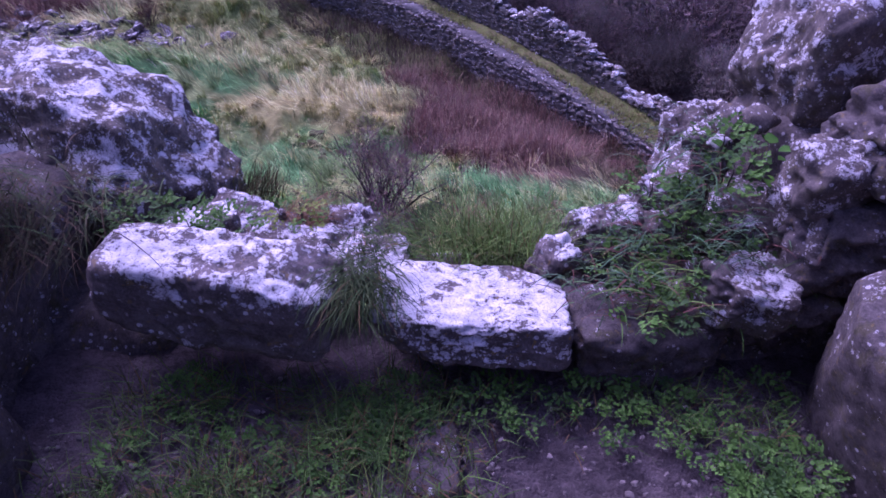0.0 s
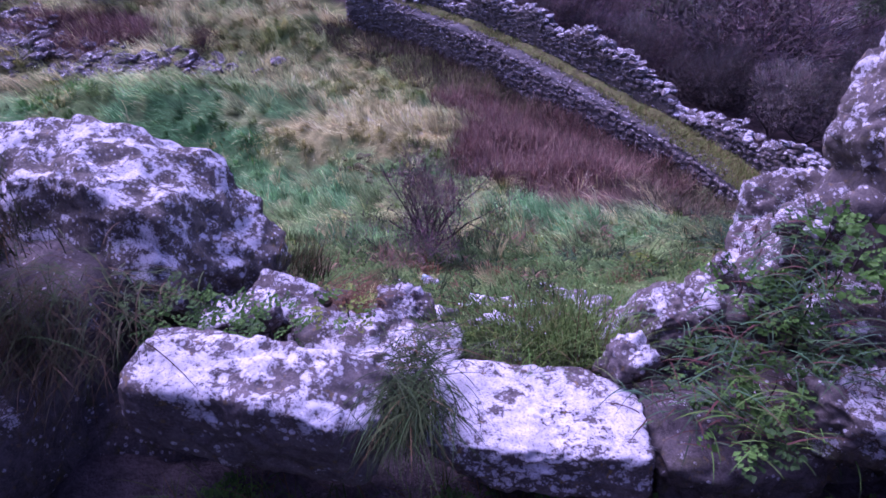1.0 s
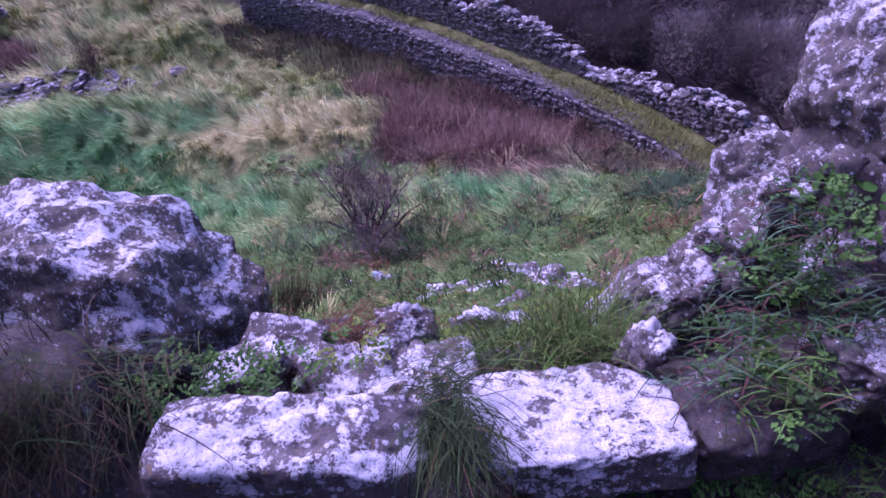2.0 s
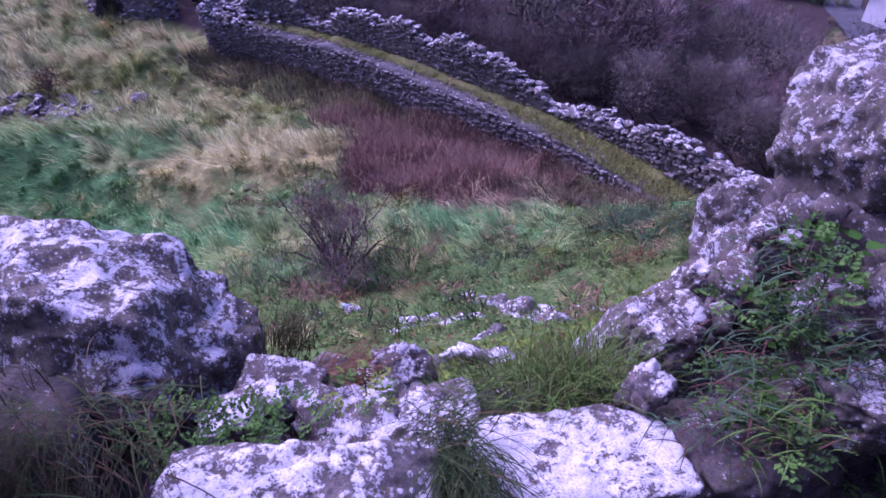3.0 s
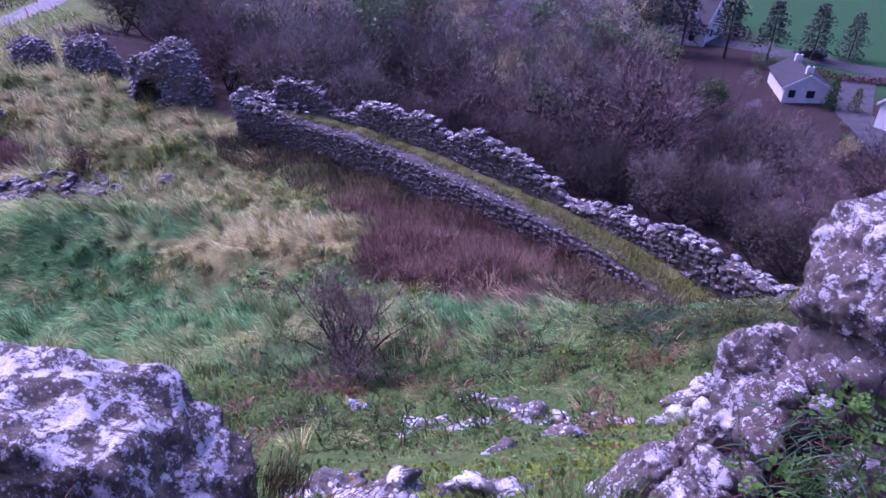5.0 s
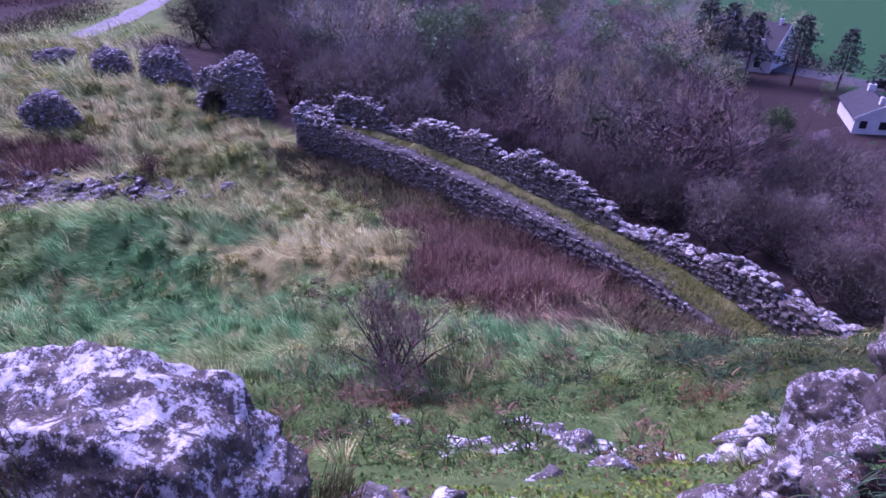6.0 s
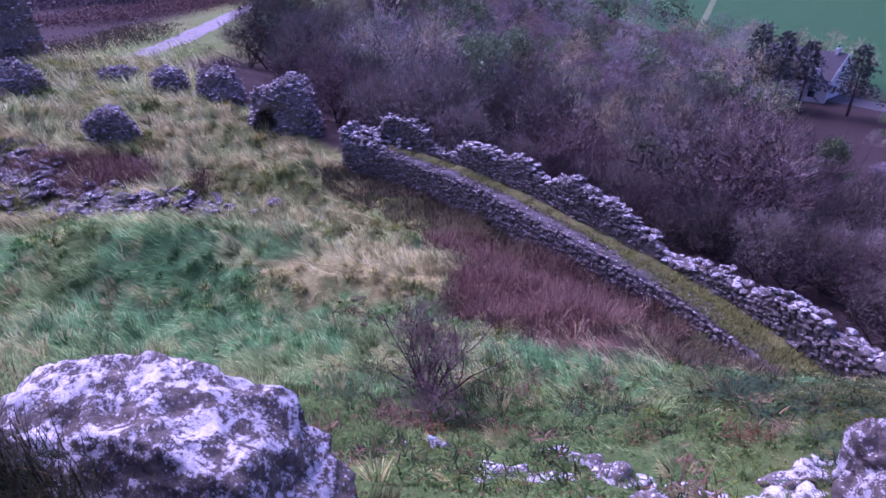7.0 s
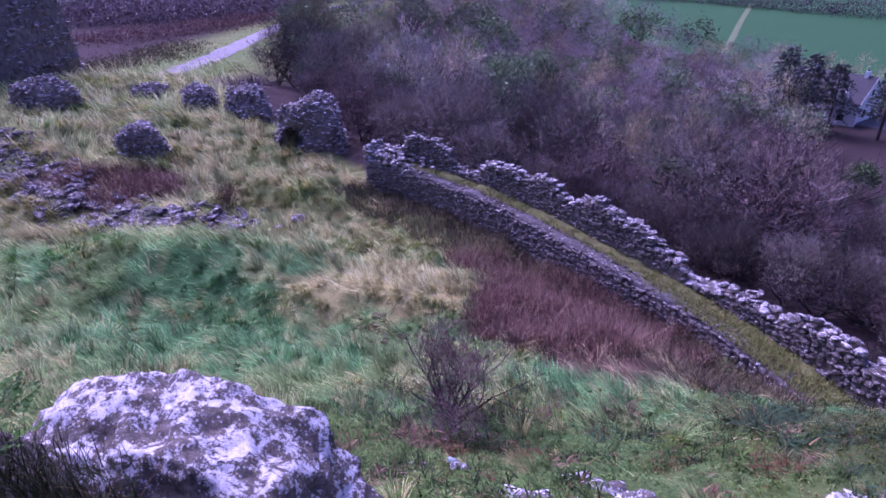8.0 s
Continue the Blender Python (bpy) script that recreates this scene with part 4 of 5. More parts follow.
def tuft(centre, n, length, spread, colour, label, heading=None, wander=3.14, lean=(0.1, 0.7), droop=(0.4, 1.4), width=0.004, dry=0.15, seed=0, name="grass_tuft", dry_colour=(0.15, 0.095, 0.045)):
    rng = np.random.default_rng(seed + 500)
    base = np.array(centre) + rng.normal(0, 1, (n, 3)) * np.array(spread)
    head = rng.uniform(-wander, wander, n) + (heading or 0.0)
    col = np.array(colour) * rng.uniform(0.5, 1.6, n)[:, None] * (1 + 0.08 * rng.normal(size=(n, 3)))
    col = np.where((rng.uniform(0, 1, n) < dry)[:, None], np.array(dry_colour) * rng.uniform(0.6, 1.3, n)[:, None], col)
    me = blade_mesh(name, base, length * rng.uniform(0.45, 1.15, n), width * rng.uniform(0.6, 1.3, n), head, rng.uniform(*lean, n), rng.uniform(*droop, n), np.clip(col, 0.005, 0.8), M_PLANT, 5)
    return tagged(new(name, me), label, "grass", kind="stuff")


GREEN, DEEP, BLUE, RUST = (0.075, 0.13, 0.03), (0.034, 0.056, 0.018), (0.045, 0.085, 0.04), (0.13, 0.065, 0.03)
tuft((-0.25, 1.25, 0.31), 460, 0.22, (0.055, 0.05, 0.03), DEEP, "dark tuft of grass hanging over the sill gap", -1.5, 0.9, (0.6, 1.4), (0.9, 1.9), 0.0032, 0.05, 1)
tuft((-0.24, 1.40, 0.27), 200, 0.20, (0.06, 0.05, 0.03), DEEP, "short tuft of grass between two sill stones", -1.2, 1.6, (0.3, 1.0), (0.6, 1.6), 0.004, 0.1, 2)
tuft((0.19, 1.60, 0.06), 1150, 0.25, (0.11, 0.06, 0.03), (0.11, 0.18, 0.04), "bushy green tuft of fine grass behind the sill", None, 3.14, (0.1, 0.9), (0.3, 1.2), 0.0035, 0.08, 3)
tuft((-0.08, 1.66, 0.02), 260, 0.22, (0.09, 0.05, 0.03), GREEN, "green tuft of grass leaning on a bed stone", 3.0, 1.2, (0.3, 1.0), (0.4, 1.2), 0.0035, 0.1, 4)
tuft((-0.56, 1.82, 0.06), 300, 0.17, (0.05, 0.04, 0.02), RUST, "rust-brown tuft of dead grass beside the boulder", -0.3, 1.1, (0.5, 1.3), (0.4, 1.2), 0.0035, 0.5, 5)
tuft((-0.76, 2.00, 0.05), 360, 0.13, (0.04, 0.04, 0.03), (0.06, 0.068, 0.024), "dark grass tuft under the edge of the boulder", 0.3, 1.2, (0.1, 0.8), (0.3, 1.0), 0.004, 0.2, 6)
# the two ledge tufts carry the left side's shade in their colours
tuft((-1.42, 1.50, 0.42), 520, 0.34, (0.20, 0.09, 0.04), DEEP, "hanging grass on the ledge, shade put into its dark colour", -1.1, 0.9, (0.7, 1.4), (0.6, 1.5), 0.0035, 0.35, 7, dry_colour=(0.075, 0.05, 0.026))
tuft((-1.28, 1.38, 0.40), 320, 0.26, (0.14, 0.07, 0.03), (0.03, 0.03, 0.014), "brown dry grass hanging from the ledge, colour darkened for shade", -1.3, 0.7, (0.9, 1.5), (0.5, 1.3), 0.0035, 0.4, 8, dry_colour=(0.05, 0.033, 0.018))
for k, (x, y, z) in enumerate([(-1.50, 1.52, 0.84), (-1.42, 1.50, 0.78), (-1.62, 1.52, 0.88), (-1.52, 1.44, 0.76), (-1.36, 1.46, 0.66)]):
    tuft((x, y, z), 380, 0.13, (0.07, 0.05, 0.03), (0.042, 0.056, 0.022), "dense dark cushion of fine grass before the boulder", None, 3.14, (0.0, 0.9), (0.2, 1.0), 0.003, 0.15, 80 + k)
for k, (x, y, z, n, c) in enumerate([(0.50, 1.30, 0.27, 130, BLUE), (0.66, 1.24, 0.24, 140, GREEN), (0.62, 1.45, 0.34, 120, BLUE), (0.78, 1.50, 0.44, 110, BLUE), (0.82, 1.34, 0.36, 130, BLUE), (0.74, 1.62, 0.52, 80, BLUE), (0.92, 1.28, 0.26, 100, DEEP)]):
    tuft((x, y, z), n, 0.14, (0.07, 0.05, 0.05), tuple(1.35 * v for v in c), "tangled blue-green grass with reddish stems on the broken jamb", -1.7, 1.9, (0.3, 1.3), (0.6, 1.9), 0.0048, 0.22, 20 + k, dry_colour=(0.12, 0.055, 0.045))
for k, (x, y, n, l) in enumerate([(-0.62, 0.78, 160, 0.14), (-0.28, 0.95, 160, 0.15), (-0.20, 0.70, 120, 0.20), (-0.85, 0.95, 120, 0.12), (0.05, 0.98, 90, 0.09), (-0.5, 0.62, 120, 0.12), (0.75, 1.02, 90, 0.10), (0.95, 0.95, 70, 0.10), (0.35, 1.03, 60, 0.08), (-0.95, 0.7, 120, 0.14)]):
    tuft((x, y, 0.0), int(n * 1.6), l, (0.09, 0.08, 0.008), (0.085, 0.14, 0.038), "short grass tuft rooted in the earth floor", None, 3.14, (0.1, 1.1), (0.3, 1.2), 0.0035, 0.12, 40 + k)


frng = random.Random(33)
for k in range(22):
    x, y = frng.uniform(-1.05, 0.12), frng.uniform(0.58, 1.1)
    tuft((x, y, 0.0), frng.randint(50, 120), frng.uniform(0.06, 0.15), (0.05, 0.05, 0.006), frng.choice([(0.075, 0.13, 0.03), (0.05, 0.085, 0.024), (0.08, 0.10, 0.034)]), "short grass tuft rooted in the earth floor", None, 3.14, (0.1, 1.2), (0.3, 1.2), 0.0035, 0.2, 340 + k)


def leaf_mesh(name, length, wide, colour):
    """One lobed leaf, cupped along its midrib."""
    ys = np.linspace(0, 1, 7)
    half = wide * np.sin(np.pi * ys ** 0.8) * (1 + 0.15 * np.sin(ys * 19))
    rows = []
    for yy, h in zip(ys, half):
        rows += [(-h, yy * length, 0.25 * h - 0.25 * length * yy ** 2), (0, yy * length, -0.25 * length * yy ** 2), (h, yy * length, 0.25 * h - 0.25 * length * yy ** 2)]
    f = []
    for k in range(6):
        for j in (0, 1):
            a = 3 * k + j
            f.append((a, a + 1, a + 4, a + 3))
    me = mesh_from(name, rows, f, M_LEAF, True)
    paint(me, np.tile(np.array(colour), (len(rows), 1)) * np.random.default_rng(1).uniform(0.85, 1.15, (len(rows), 1)))
    return me


LEAVES = [leaf_mesh("leaf", 0.05, 0.022, c) for c in ((0.06, 0.17, 0.02), (0.08, 0.20, 0.025), (0.045, 0.12, 0.02))]


def frond_mesh(name, length, colour, seed):
    """A small ferny leaf: a midrib with pairs of rounded leaflets and one at the tip."""
    rng = np.random.default_rng(seed)
    v, f = [], []
    spots = [(0.25 + 0.2 * k, sgn, 0.34 - 0.05 * k) for k in range(4) for sgn in (-1, 1)] + [(0.95, 0, 0.34)]
    for y, sgn, r in spots:
        r = r * length * rng.uniform(0.8, 1.2)
        c = np.array([sgn * r * 0.75, y * length, -0.2 * length * y * y + rng.uniform(-0.05, 0.1) * length])
        ax = np.array([sgn * 0.9, 0.5 if sgn else 1.0, rng.uniform(-0.3, 0.3)])
        ax /= np.linalg.norm(ax)
        bx = np.cross(ax, (0, 0, 1.0)) + rng.normal(0, 0.2, 3)
        k = len(v)
        v += [c - ax * r * 0.55, c + bx * r * 0.42 + np.array([0, 0, 0.1 * r]), c + ax * r * 0.55, c - bx * r * 0.42 + np.array([0, 0, 0.1 * r])]
        f += [(k, k + 1, k + 2), (k, k + 2, k + 3)]
    me = mesh_from(name, v, f, M_LEAF, False)
    paint(me, np.tile(np.array(colour), (len(v), 1)) * rng.uniform(0.7, 1.3, (len(v), 1)))
    return me


SMALL = [frond_mesh("leaf", 0.042, c, 5 + k) for k, c in enumerate(((0.06, 0.14, 0.026), (0.085, 0.185, 0.034), (0.045, 0.10, 0.026), (0.18, 0.24, 0.04)))]


def stem_mesh(name, points, radius, mat):
    pts = np.array(points, float)
    n = len(pts)
    ang = np.array([0, 2.09, 4.19])
    v = []
    for k, q in enumerate(pts):
        r = radius * (1 - 0.75 * k / max(1, n - 1))
        v += [q + np.array([math.cos(b) * r, math.sin(b) * r, 0]) for b in ang]
    f = [(3 * k + j, 3 * k + (j + 1) % 3, 3 * k + 3 + (j + 1) % 3, 3 * k + 3 + j) for k in range(n - 1) for j in range(3)]
    return mesh_from(name, v, f, mat)


def weed(centre, count, radius, kinds, label, seed, height=0.06, scale=1.0):
    rng = random.Random(seed)
    root = tagged(new("leafy_weed"), label, "weed")
    root.matrix_basis = pose(*centre)
    part("stem", stem_mesh("stem", [(0, 0, -0.03), (0.004, 0.002, height * 0.5), (0.0, 0.008, height)], 0.004, M_BARK), root)
    for _ in range(count * 2 if kinds is SMALL else count):
        a, d = rng.uniform(0, 6.28), radius * rng.uniform(0.1, 1.0) ** 0.7
        m = Matrix.LocRotScale((d * math.cos(a), d * math.sin(a), height * rng.uniform(0.2, 1.1) * (1.2 - d / radius * 0.6)), Euler((rng.uniform(-0.2, 0.7), rng.uniform(-0.4, 0.4), a - 1.57 + rng.uniform(-0.6, 0.6))), [scale * rng.uniform(0.7, 1.25)] * 3)
        part("leaf", rng.choice(kinds[:3] if kinds is SMALL else kinds), root, m=m)
    return root


weed((0.97, 1.60, 0.46), 12, 0.10, LEAVES, "bright green broad-leaved weed sprouting from the jamb", 1, 0.10, 0.95)
weed((1.08, 1.55, 0.36), 10, 0.10, LEAVES, "bright green broad-leaved weed in a wall joint", 2, 0.07, 0.8)
for k, (x, y, z) in enumerate([(0.56, 1.36, 0.25), (0.70, 1.30, 0.26), (0.66, 1.55, 0.38), (0.80, 1.46, 0.40), (0.88, 1.52, 0.46), (0.74, 1.40, 0.32), (0.60, 1.20, 0.22), (0.86, 1.60, 0.52)]):
    weed((x, y, z), 12, 0.09, SMALL, "small blue-green weed tangled in the grass of the jamb", 60 + k, 0.07, 1.3)
weed((0.86, 1.42, 0.30), 16, 0.10, SMALL, "small green weed among the grass of the jamb", 3, 0.08, 1.2)
weed((0.95, 1.30, 0.22), 18, 0.10, SMALL, "small green weed rooted in a dark joint", 4, 0.08, 1.2)
for k, (x, y, z, n) in enumerate([(-0.92, 1.44, 0.36, 26), (-0.80, 1.45, 0.33, 30), (-0.68, 1.46, 0.31, 24), (-1.00, 1.50, 0.37, 20)]):
    weed((x, y, z), n, 0.11, SMALL, "fresh green ferny weed growing behind the sill stone", 10 + k, 0.035, 0.95)
for k, (x, y, z) in enumerate([(-1.68, 1.60, 0.92), (-1.80, 1.62, 0.92), (-1.72, 1.52, 0.92), (-1.84, 1.54, 0.92), (-1.92, 1.62, 0.90)]):
    weed((x, y, z), 24, 0.12, SMALL, "dark green leafy weed on the ledge beside the boulder", 90 + k, 0.10, 1.4)
weed((-0.47, 1.56, 0.30), 26, 0.08, [SMALL[3], SMALL[1]], "yellow-green weed in a hollow between stones", 15, 0.05, 1.0)
for k, (x, y, n) in enumerate([(-0.72, 1.0, 14), (-0.55, 0.86, 14), (-0.42, 0.74, 18), (-0.3, 0.86, 16), (-0.16, 0.94, 20), (-0.1, 1.05, 18), (0.12, 1.05, 16), (0.22, 1.02, 12), (0.44, 1.04, 10), (0.55, 0.95, 12), (0.68, 0.98, 18), (0.76, 0.90, 18), (0.86, 0.80, 34), (0.92, 0.72, 38), (0.82, 0.70, 32), (0.98, 0.82, 30), (0.9, 0.62, 26), (0.64, 1.08, 10), (-0.9, 0.84, 12), (-0.66, 0.66, 14), (-0.2, 1.0, 26), (-0.12, 0.92, 26), (-0.25, 0.92, 22), (-0.78, 1.06, 18), (-0.36, 0.64, 16), (0.5, 1.08, 8), (0.95, 1.05, 14)]):
    weed((x, y, 0.0), n, 0.09, SMALL, "low green weed with small leaves on the earth floor", 30 + k, 0.035, 1.0)


def grit():
    rng = np.random.default_rng(12)
    n = 1800
    x, y = rng.uniform(-1.3, 1.3, n), rng.uniform(0.3, 1.15, n)
    s = 0.004 + 0.016 * rng.uniform(0, 1, n) ** 2.5
    cen = np.stack([x, y, np.full(n, -0.008)], 1)
    siz = np.stack([s, s * 0.8, s * 0.6], 1)
    me = joined_rocks("floor_grit", cen, siz, [tuple(v) for v in rng.uniform(-1, 1, (n, 3))], list(range(n)), M_PEBBLE)
    return tagged(new("floor_grit", me), "pale grit and small stones pressed into the earth", "gravel", kind="stuff")


grit()


def floor_bits():
    tw = stem_mesh("fallen_twig", [(-0.80, 0.98, 0.02), (-0.70, 1.03, 0.035), (-0.60, 1.07, 0.04), (-0.52, 1.12, 0.05)], 0.004, M_BARK)
    tagged(new("fallen_twig", tw), "thin dry twig lying on the earth floor", "twig")
    for k, (x, y, s) in enumerate([(-0.46, 0.79, 0.035), (0.0, 0.95, 0.04), (0.02, 0.90, 0.03), (0.3, 0.86, 0.02), (0.5, 0.75, 0.025), (-0.75, 0.85, 0.025)]):
        lump("pebble", (x, y, 0.0), (s, s * 0.8, s * 0.6), (0, 0, 40 * k), 780 + k, M_PEBBLE, "pale pebble pressed into the earth floor", "stone", 3)


floor_bits()
M_LITTER = plain_material("faded_plastic", (0.55, 0.66, 0.78), (0.40, 0.52, 0.66), 12.0, 0.4, 0.2, 0.01)
lx, ly = -1.01, 7.22
lump("plastic_litter", (lx, ly, float(land(np.array([lx]), np.array([ly]))[0]) + 0.05), (0.20, 0.14, 0.12), (10, 20, 30), 790, M_LITTER, "crumpled pale blue plastic litter in the turf", "litter", 3, boxy=3, rough=0.2)


# ---------------------------------------------------------------- bare trees, bushes and woods
def twig_tree(seed, height, spread, twigs, colour, stems=5, low=0.12, twig_len=0.55, twig_w=0.038, lumps=34, leafy=0, leaf_colour=(0.03, 0.05, 0.02), up=0.3, dome=False):
    """Meshes of a leafless tree: its trunk with limbs, and its crown of twigs (and ivy leaves)."""
    rng = np.random.default_rng(seed)
    tv, tf, ends = [], [], []

    def tube(a, b, ra, rb):
        d = b - a
        d = d / (np.linalg.norm(d) + 1e-9)
        s = np.cross(d, (0.31, 0.52, 0.79))
        s /= np.linalg.norm(s) + 1e-9
        t = np.cross(d, s)
        k = len(tv)
        for c, r in ((a, ra), (b, rb)):
            for q in (0, 2.09, 4.19):
                tv.append(c + r * (math.cos(q) * s + math.sin(q) * t))
        for j in range(3):
            tf.append((k + j, k + (j + 1) % 3, k + 3 + (j + 1) % 3, k + 3 + j))

    def grow(a, d, length, r, depth):
        steps = 3
        for _ in range(steps):
            d = d + rng.normal(0, 0.16, 3) + np.array([0, 0, 0.05])
            d /= np.linalg.norm(d)
            b = a + d * length / steps
            tube(a, b, r, r * 0.8)
            ends.append((a, b, d))
            a, r = b, r * 0.8
            if depth > 0:
                for _ in range(2 if depth > 1 else 1):
                    side = d + rng.normal(0, 0.62, 3) * np.array([1, 1, 0.6])
                    grow(a, side / np.linalg.norm(side), length * rng.uniform(0.5, 0.75), r * 0.6, depth - 1)

    for _ in range(stems):
        d = np.array([rng.normal(0, spread), rng.normal(0, spread), 1.0])
        grow(np.array([rng.normal(0, 0.05 * height * 0.3), rng.normal(0, 0.05 * height * 0.3), -0.3]), d / np.linalg.norm(d), height * rng.uniform(0.45, 0.62), 0.018 * height, 2)
    ends = [e for e in ends if e[1][2] > low * height]
    heads = np.array([ends[i][1] for i in rng.integers(0, len(ends), lumps)])
    if dome:  # a rounded crown: heads of twigs over the upper part of an uneven ellipsoid
        q = rng.normal(size=(lumps, 3))
        q[:, 2] = np.abs(q[:, 2]) * 1.1 - 0.35
        q /= np.linalg.norm(q, axis=1)[:, None]
        heads = q * np.array([0.40, 0.40, 0.46]) * height * rng.uniform(0.62, 1.06, lumps)[:, None] + np.array([0, 0, 0.50 * height])
    pick = rng.integers(0, lumps, twigs)
    ball = rng.normal(size=(twigs, 3)) * np.array([1, 1, 0.8])
    ball /= np.linalg.norm(ball, axis=1)[:, None]
    a = heads[pick] + ball * (0.085 * height * rng.uniform(0.3, 1.3, twigs))[:, None]
    if dome:
        out = a - np.array([0, 0, 0.3 * height])
        ball = 0.55 * ball + 0.9 * out / np.linalg.norm(out, axis=1)[:, None]
    a[:, 2] = np.maximum(a[:, 2], 0.02 * height)
    d = ball * 0.8 + rng.normal(0, 0.5, (twigs, 3)) + np.array([0, 0, up])
    d /= np.linalg.norm(d, axis=1)[:, None]
    length = twig_len * rng.uniform(0.35, 1.2, twigs)
    side = np.cross(d, rng.normal(size=(twigs, 3)))
    side /= np.linalg.norm(side, axis=1)[:, None]
    w = twig_w * rng.uniform(0.5, 1.2, twigs)[:, None]
    mid = a + d * (length * 0.55)[:, None] + side * (0.06 * length * rng.normal(size=twigs))[:, None]
    tip = a + d * length[:, None] + np.array([0, 0, 0.05])
    fork = mid + (d + 0.9 * side) * (length * 0.4)[:, None]
    v = np.stack([a - side * w / 2, a + side * w / 2, mid, tip, mid + side * w, fork], 1)
    tri = np.array([(0, 1, 2), (2, 4, 3), (2, 4, 5)])
    f = (np.arange(twigs)[:, None, None] * 6 + tri[None]).reshape(-1, 3)
    col = np.repeat(np.array(colour) * rng.uniform(0.6, 1.5, twigs)[:, None] * rng.uniform(0.65, 1.35, lumps)[pick][:, None] * (1 + 0.1 * rng.normal(size=(twigs, 3))), 6, 0)
    v, n0 = v.reshape(-1, 3), twigs * 6
    if dome:  # added inner triangles, coloured darker to put shade inside the crown
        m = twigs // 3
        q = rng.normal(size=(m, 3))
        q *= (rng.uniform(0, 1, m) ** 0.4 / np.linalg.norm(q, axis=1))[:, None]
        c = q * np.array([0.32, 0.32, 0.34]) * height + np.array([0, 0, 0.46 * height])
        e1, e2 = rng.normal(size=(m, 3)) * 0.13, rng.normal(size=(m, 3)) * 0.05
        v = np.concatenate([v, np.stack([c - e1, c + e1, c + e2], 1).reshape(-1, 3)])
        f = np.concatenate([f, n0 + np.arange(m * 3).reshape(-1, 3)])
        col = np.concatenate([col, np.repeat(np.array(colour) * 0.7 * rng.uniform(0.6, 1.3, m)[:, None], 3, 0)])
        n0 += m * 3
    if leafy:
        c = heads[rng.integers(0, lumps, leafy)] + rng.normal(0, 0.075 * height, (leafy, 3))
        e1, e2 = rng.normal(size=(leafy, 3)) * 0.09, rng.normal(size=(leafy, 3)) * 0.09
        lv = np.stack([c, c + e1, c + e2], 1).reshape(-1, 3)
        v = np.concatenate([v, lv])
        f = np.concatenate([f, n0 + np.arange(leafy * 3).reshape(-1, 3)])
        col = np.concatenate([col, np.repeat(np.array(leaf_colour) * rng.uniform(0.5, 1.7, leafy)[:, None], 3, 0)])
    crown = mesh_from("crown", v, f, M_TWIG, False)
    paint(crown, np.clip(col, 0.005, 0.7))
    trunk = mesh_from("trunk", tv, tf, M_BARK)
    return trunk, crown


PURPLE, GREY, TAN, BROWN = (0.215, 0.182, 0.188), (0.27, 0.255, 0.225), (0.35, 0.30, 0.175), (0.15, 0.128, 0.11)
DOME = dict(dome=True, lumps=46, twig_len=0.66, twig_w=0.022, stems=3)
KINDS = [
    (twig_tree(1, 4.6, 0.5, 1800, PURPLE, **DOME), "leafless thicket tree with purple-brown twigs"),
    (twig_tree(2, 5.2, 0.5, 1800, PURPLE, **DOME), "leafless thicket tree with purple-brown twigs"),
    (twig_tree(3, 4.8, 0.5, 1800, BROWN, **DOME), "dense leafless tree with dark brown twigs"),
    (twig_tree(4, 5.6, 0.5, 1800, GREY, **DOME), "pale grey leafless tree with spreading limbs"),
    (twig_tree(5, 4.8, 0.5, 1800, TAN, **DOME), "small tree with tan winter twigs"),
    (twig_tree(6, 4.4, 0.55, 800, BROWN, leafy=4200, leaf_colour=(0.11, 0.155, 0.08), **DOME), "ivy-covered thicket tree with dark green leaves"),
    (twig_tree(7, 4.8, 0.5, 1800, (0.17, 0.125, 0.115), **DOME), "leafless tree with reddish-brown twigs"),
    (twig_tree(8, 3.6, 0.65, 700, BROWN, leafy=4200, leaf_colour=(0.115, 0.165, 0.07), **DOME), "evergreen shrub with dark green leaves"),
]
PALE_TREE = twig_tree(9, 7.5, 0.5, 1700, (0.30, 0.26, 0.20), stems=7, twig_len=1.3, twig_w=0.05, up=0.9, lumps=60)
FIRST = {}


def plant_tree(kind, x, y, turn, scale, label=""):
    (trunk, crown), text = kind
    key = id(trunk)
    z = float(land(np.array([x]), np.array([y]))[0])
    m = Matrix.LocRotScale((x, y, z), Euler((0, 0, turn)), (scale, scale, scale))
    if key in FIRST:
        ob = copy_thing(FIRST[key], Matrix.Identity(4))
    else:
        ob = tagged(new("bare_tree"), label or text, "tree", "trees on the slope")
        part("trunk", trunk, ob)
        part("crown", crown, ob)
        FIRST[key] = ob
    ob.matrix_basis = m
    return ob


LANES = [(66, 107), (70, 102), (74, 97), (76.5, 91), (79, 88), (82, 84.5), (88, 81), (59, 56), (59.5, 58.5), (61, 63), (63, 69), (66, 75), (70, 80), (74, 84)]


def clear_of_houses_and_sight(x, y):
    if any((x - a) ** 2 + (y - b) ** 2 < 3.2 ** 2 for a, b in LANES) or (x > 73 and y > 84):
        return False
    # no trees on the camera's lines of sight to the houses
    if 0.61 < math.atan2(x, y) < 0.71 and 58 < math.hypot(x, y) < 92:
        return False
    if 0.47 < math.atan2(x, y) < 0.58 and 88 < math.hypot(x, y) < 130:
        return False
    return not ((x - 60.3) ** 2 + (y - 78.5) ** 2 < 6.0 ** 2 or (x - 66) ** 2 + (y - 64) ** 2 < 6.5 ** 2 or (x - 64) ** 2 + (y - 108) ** 2 < 10 ** 2)


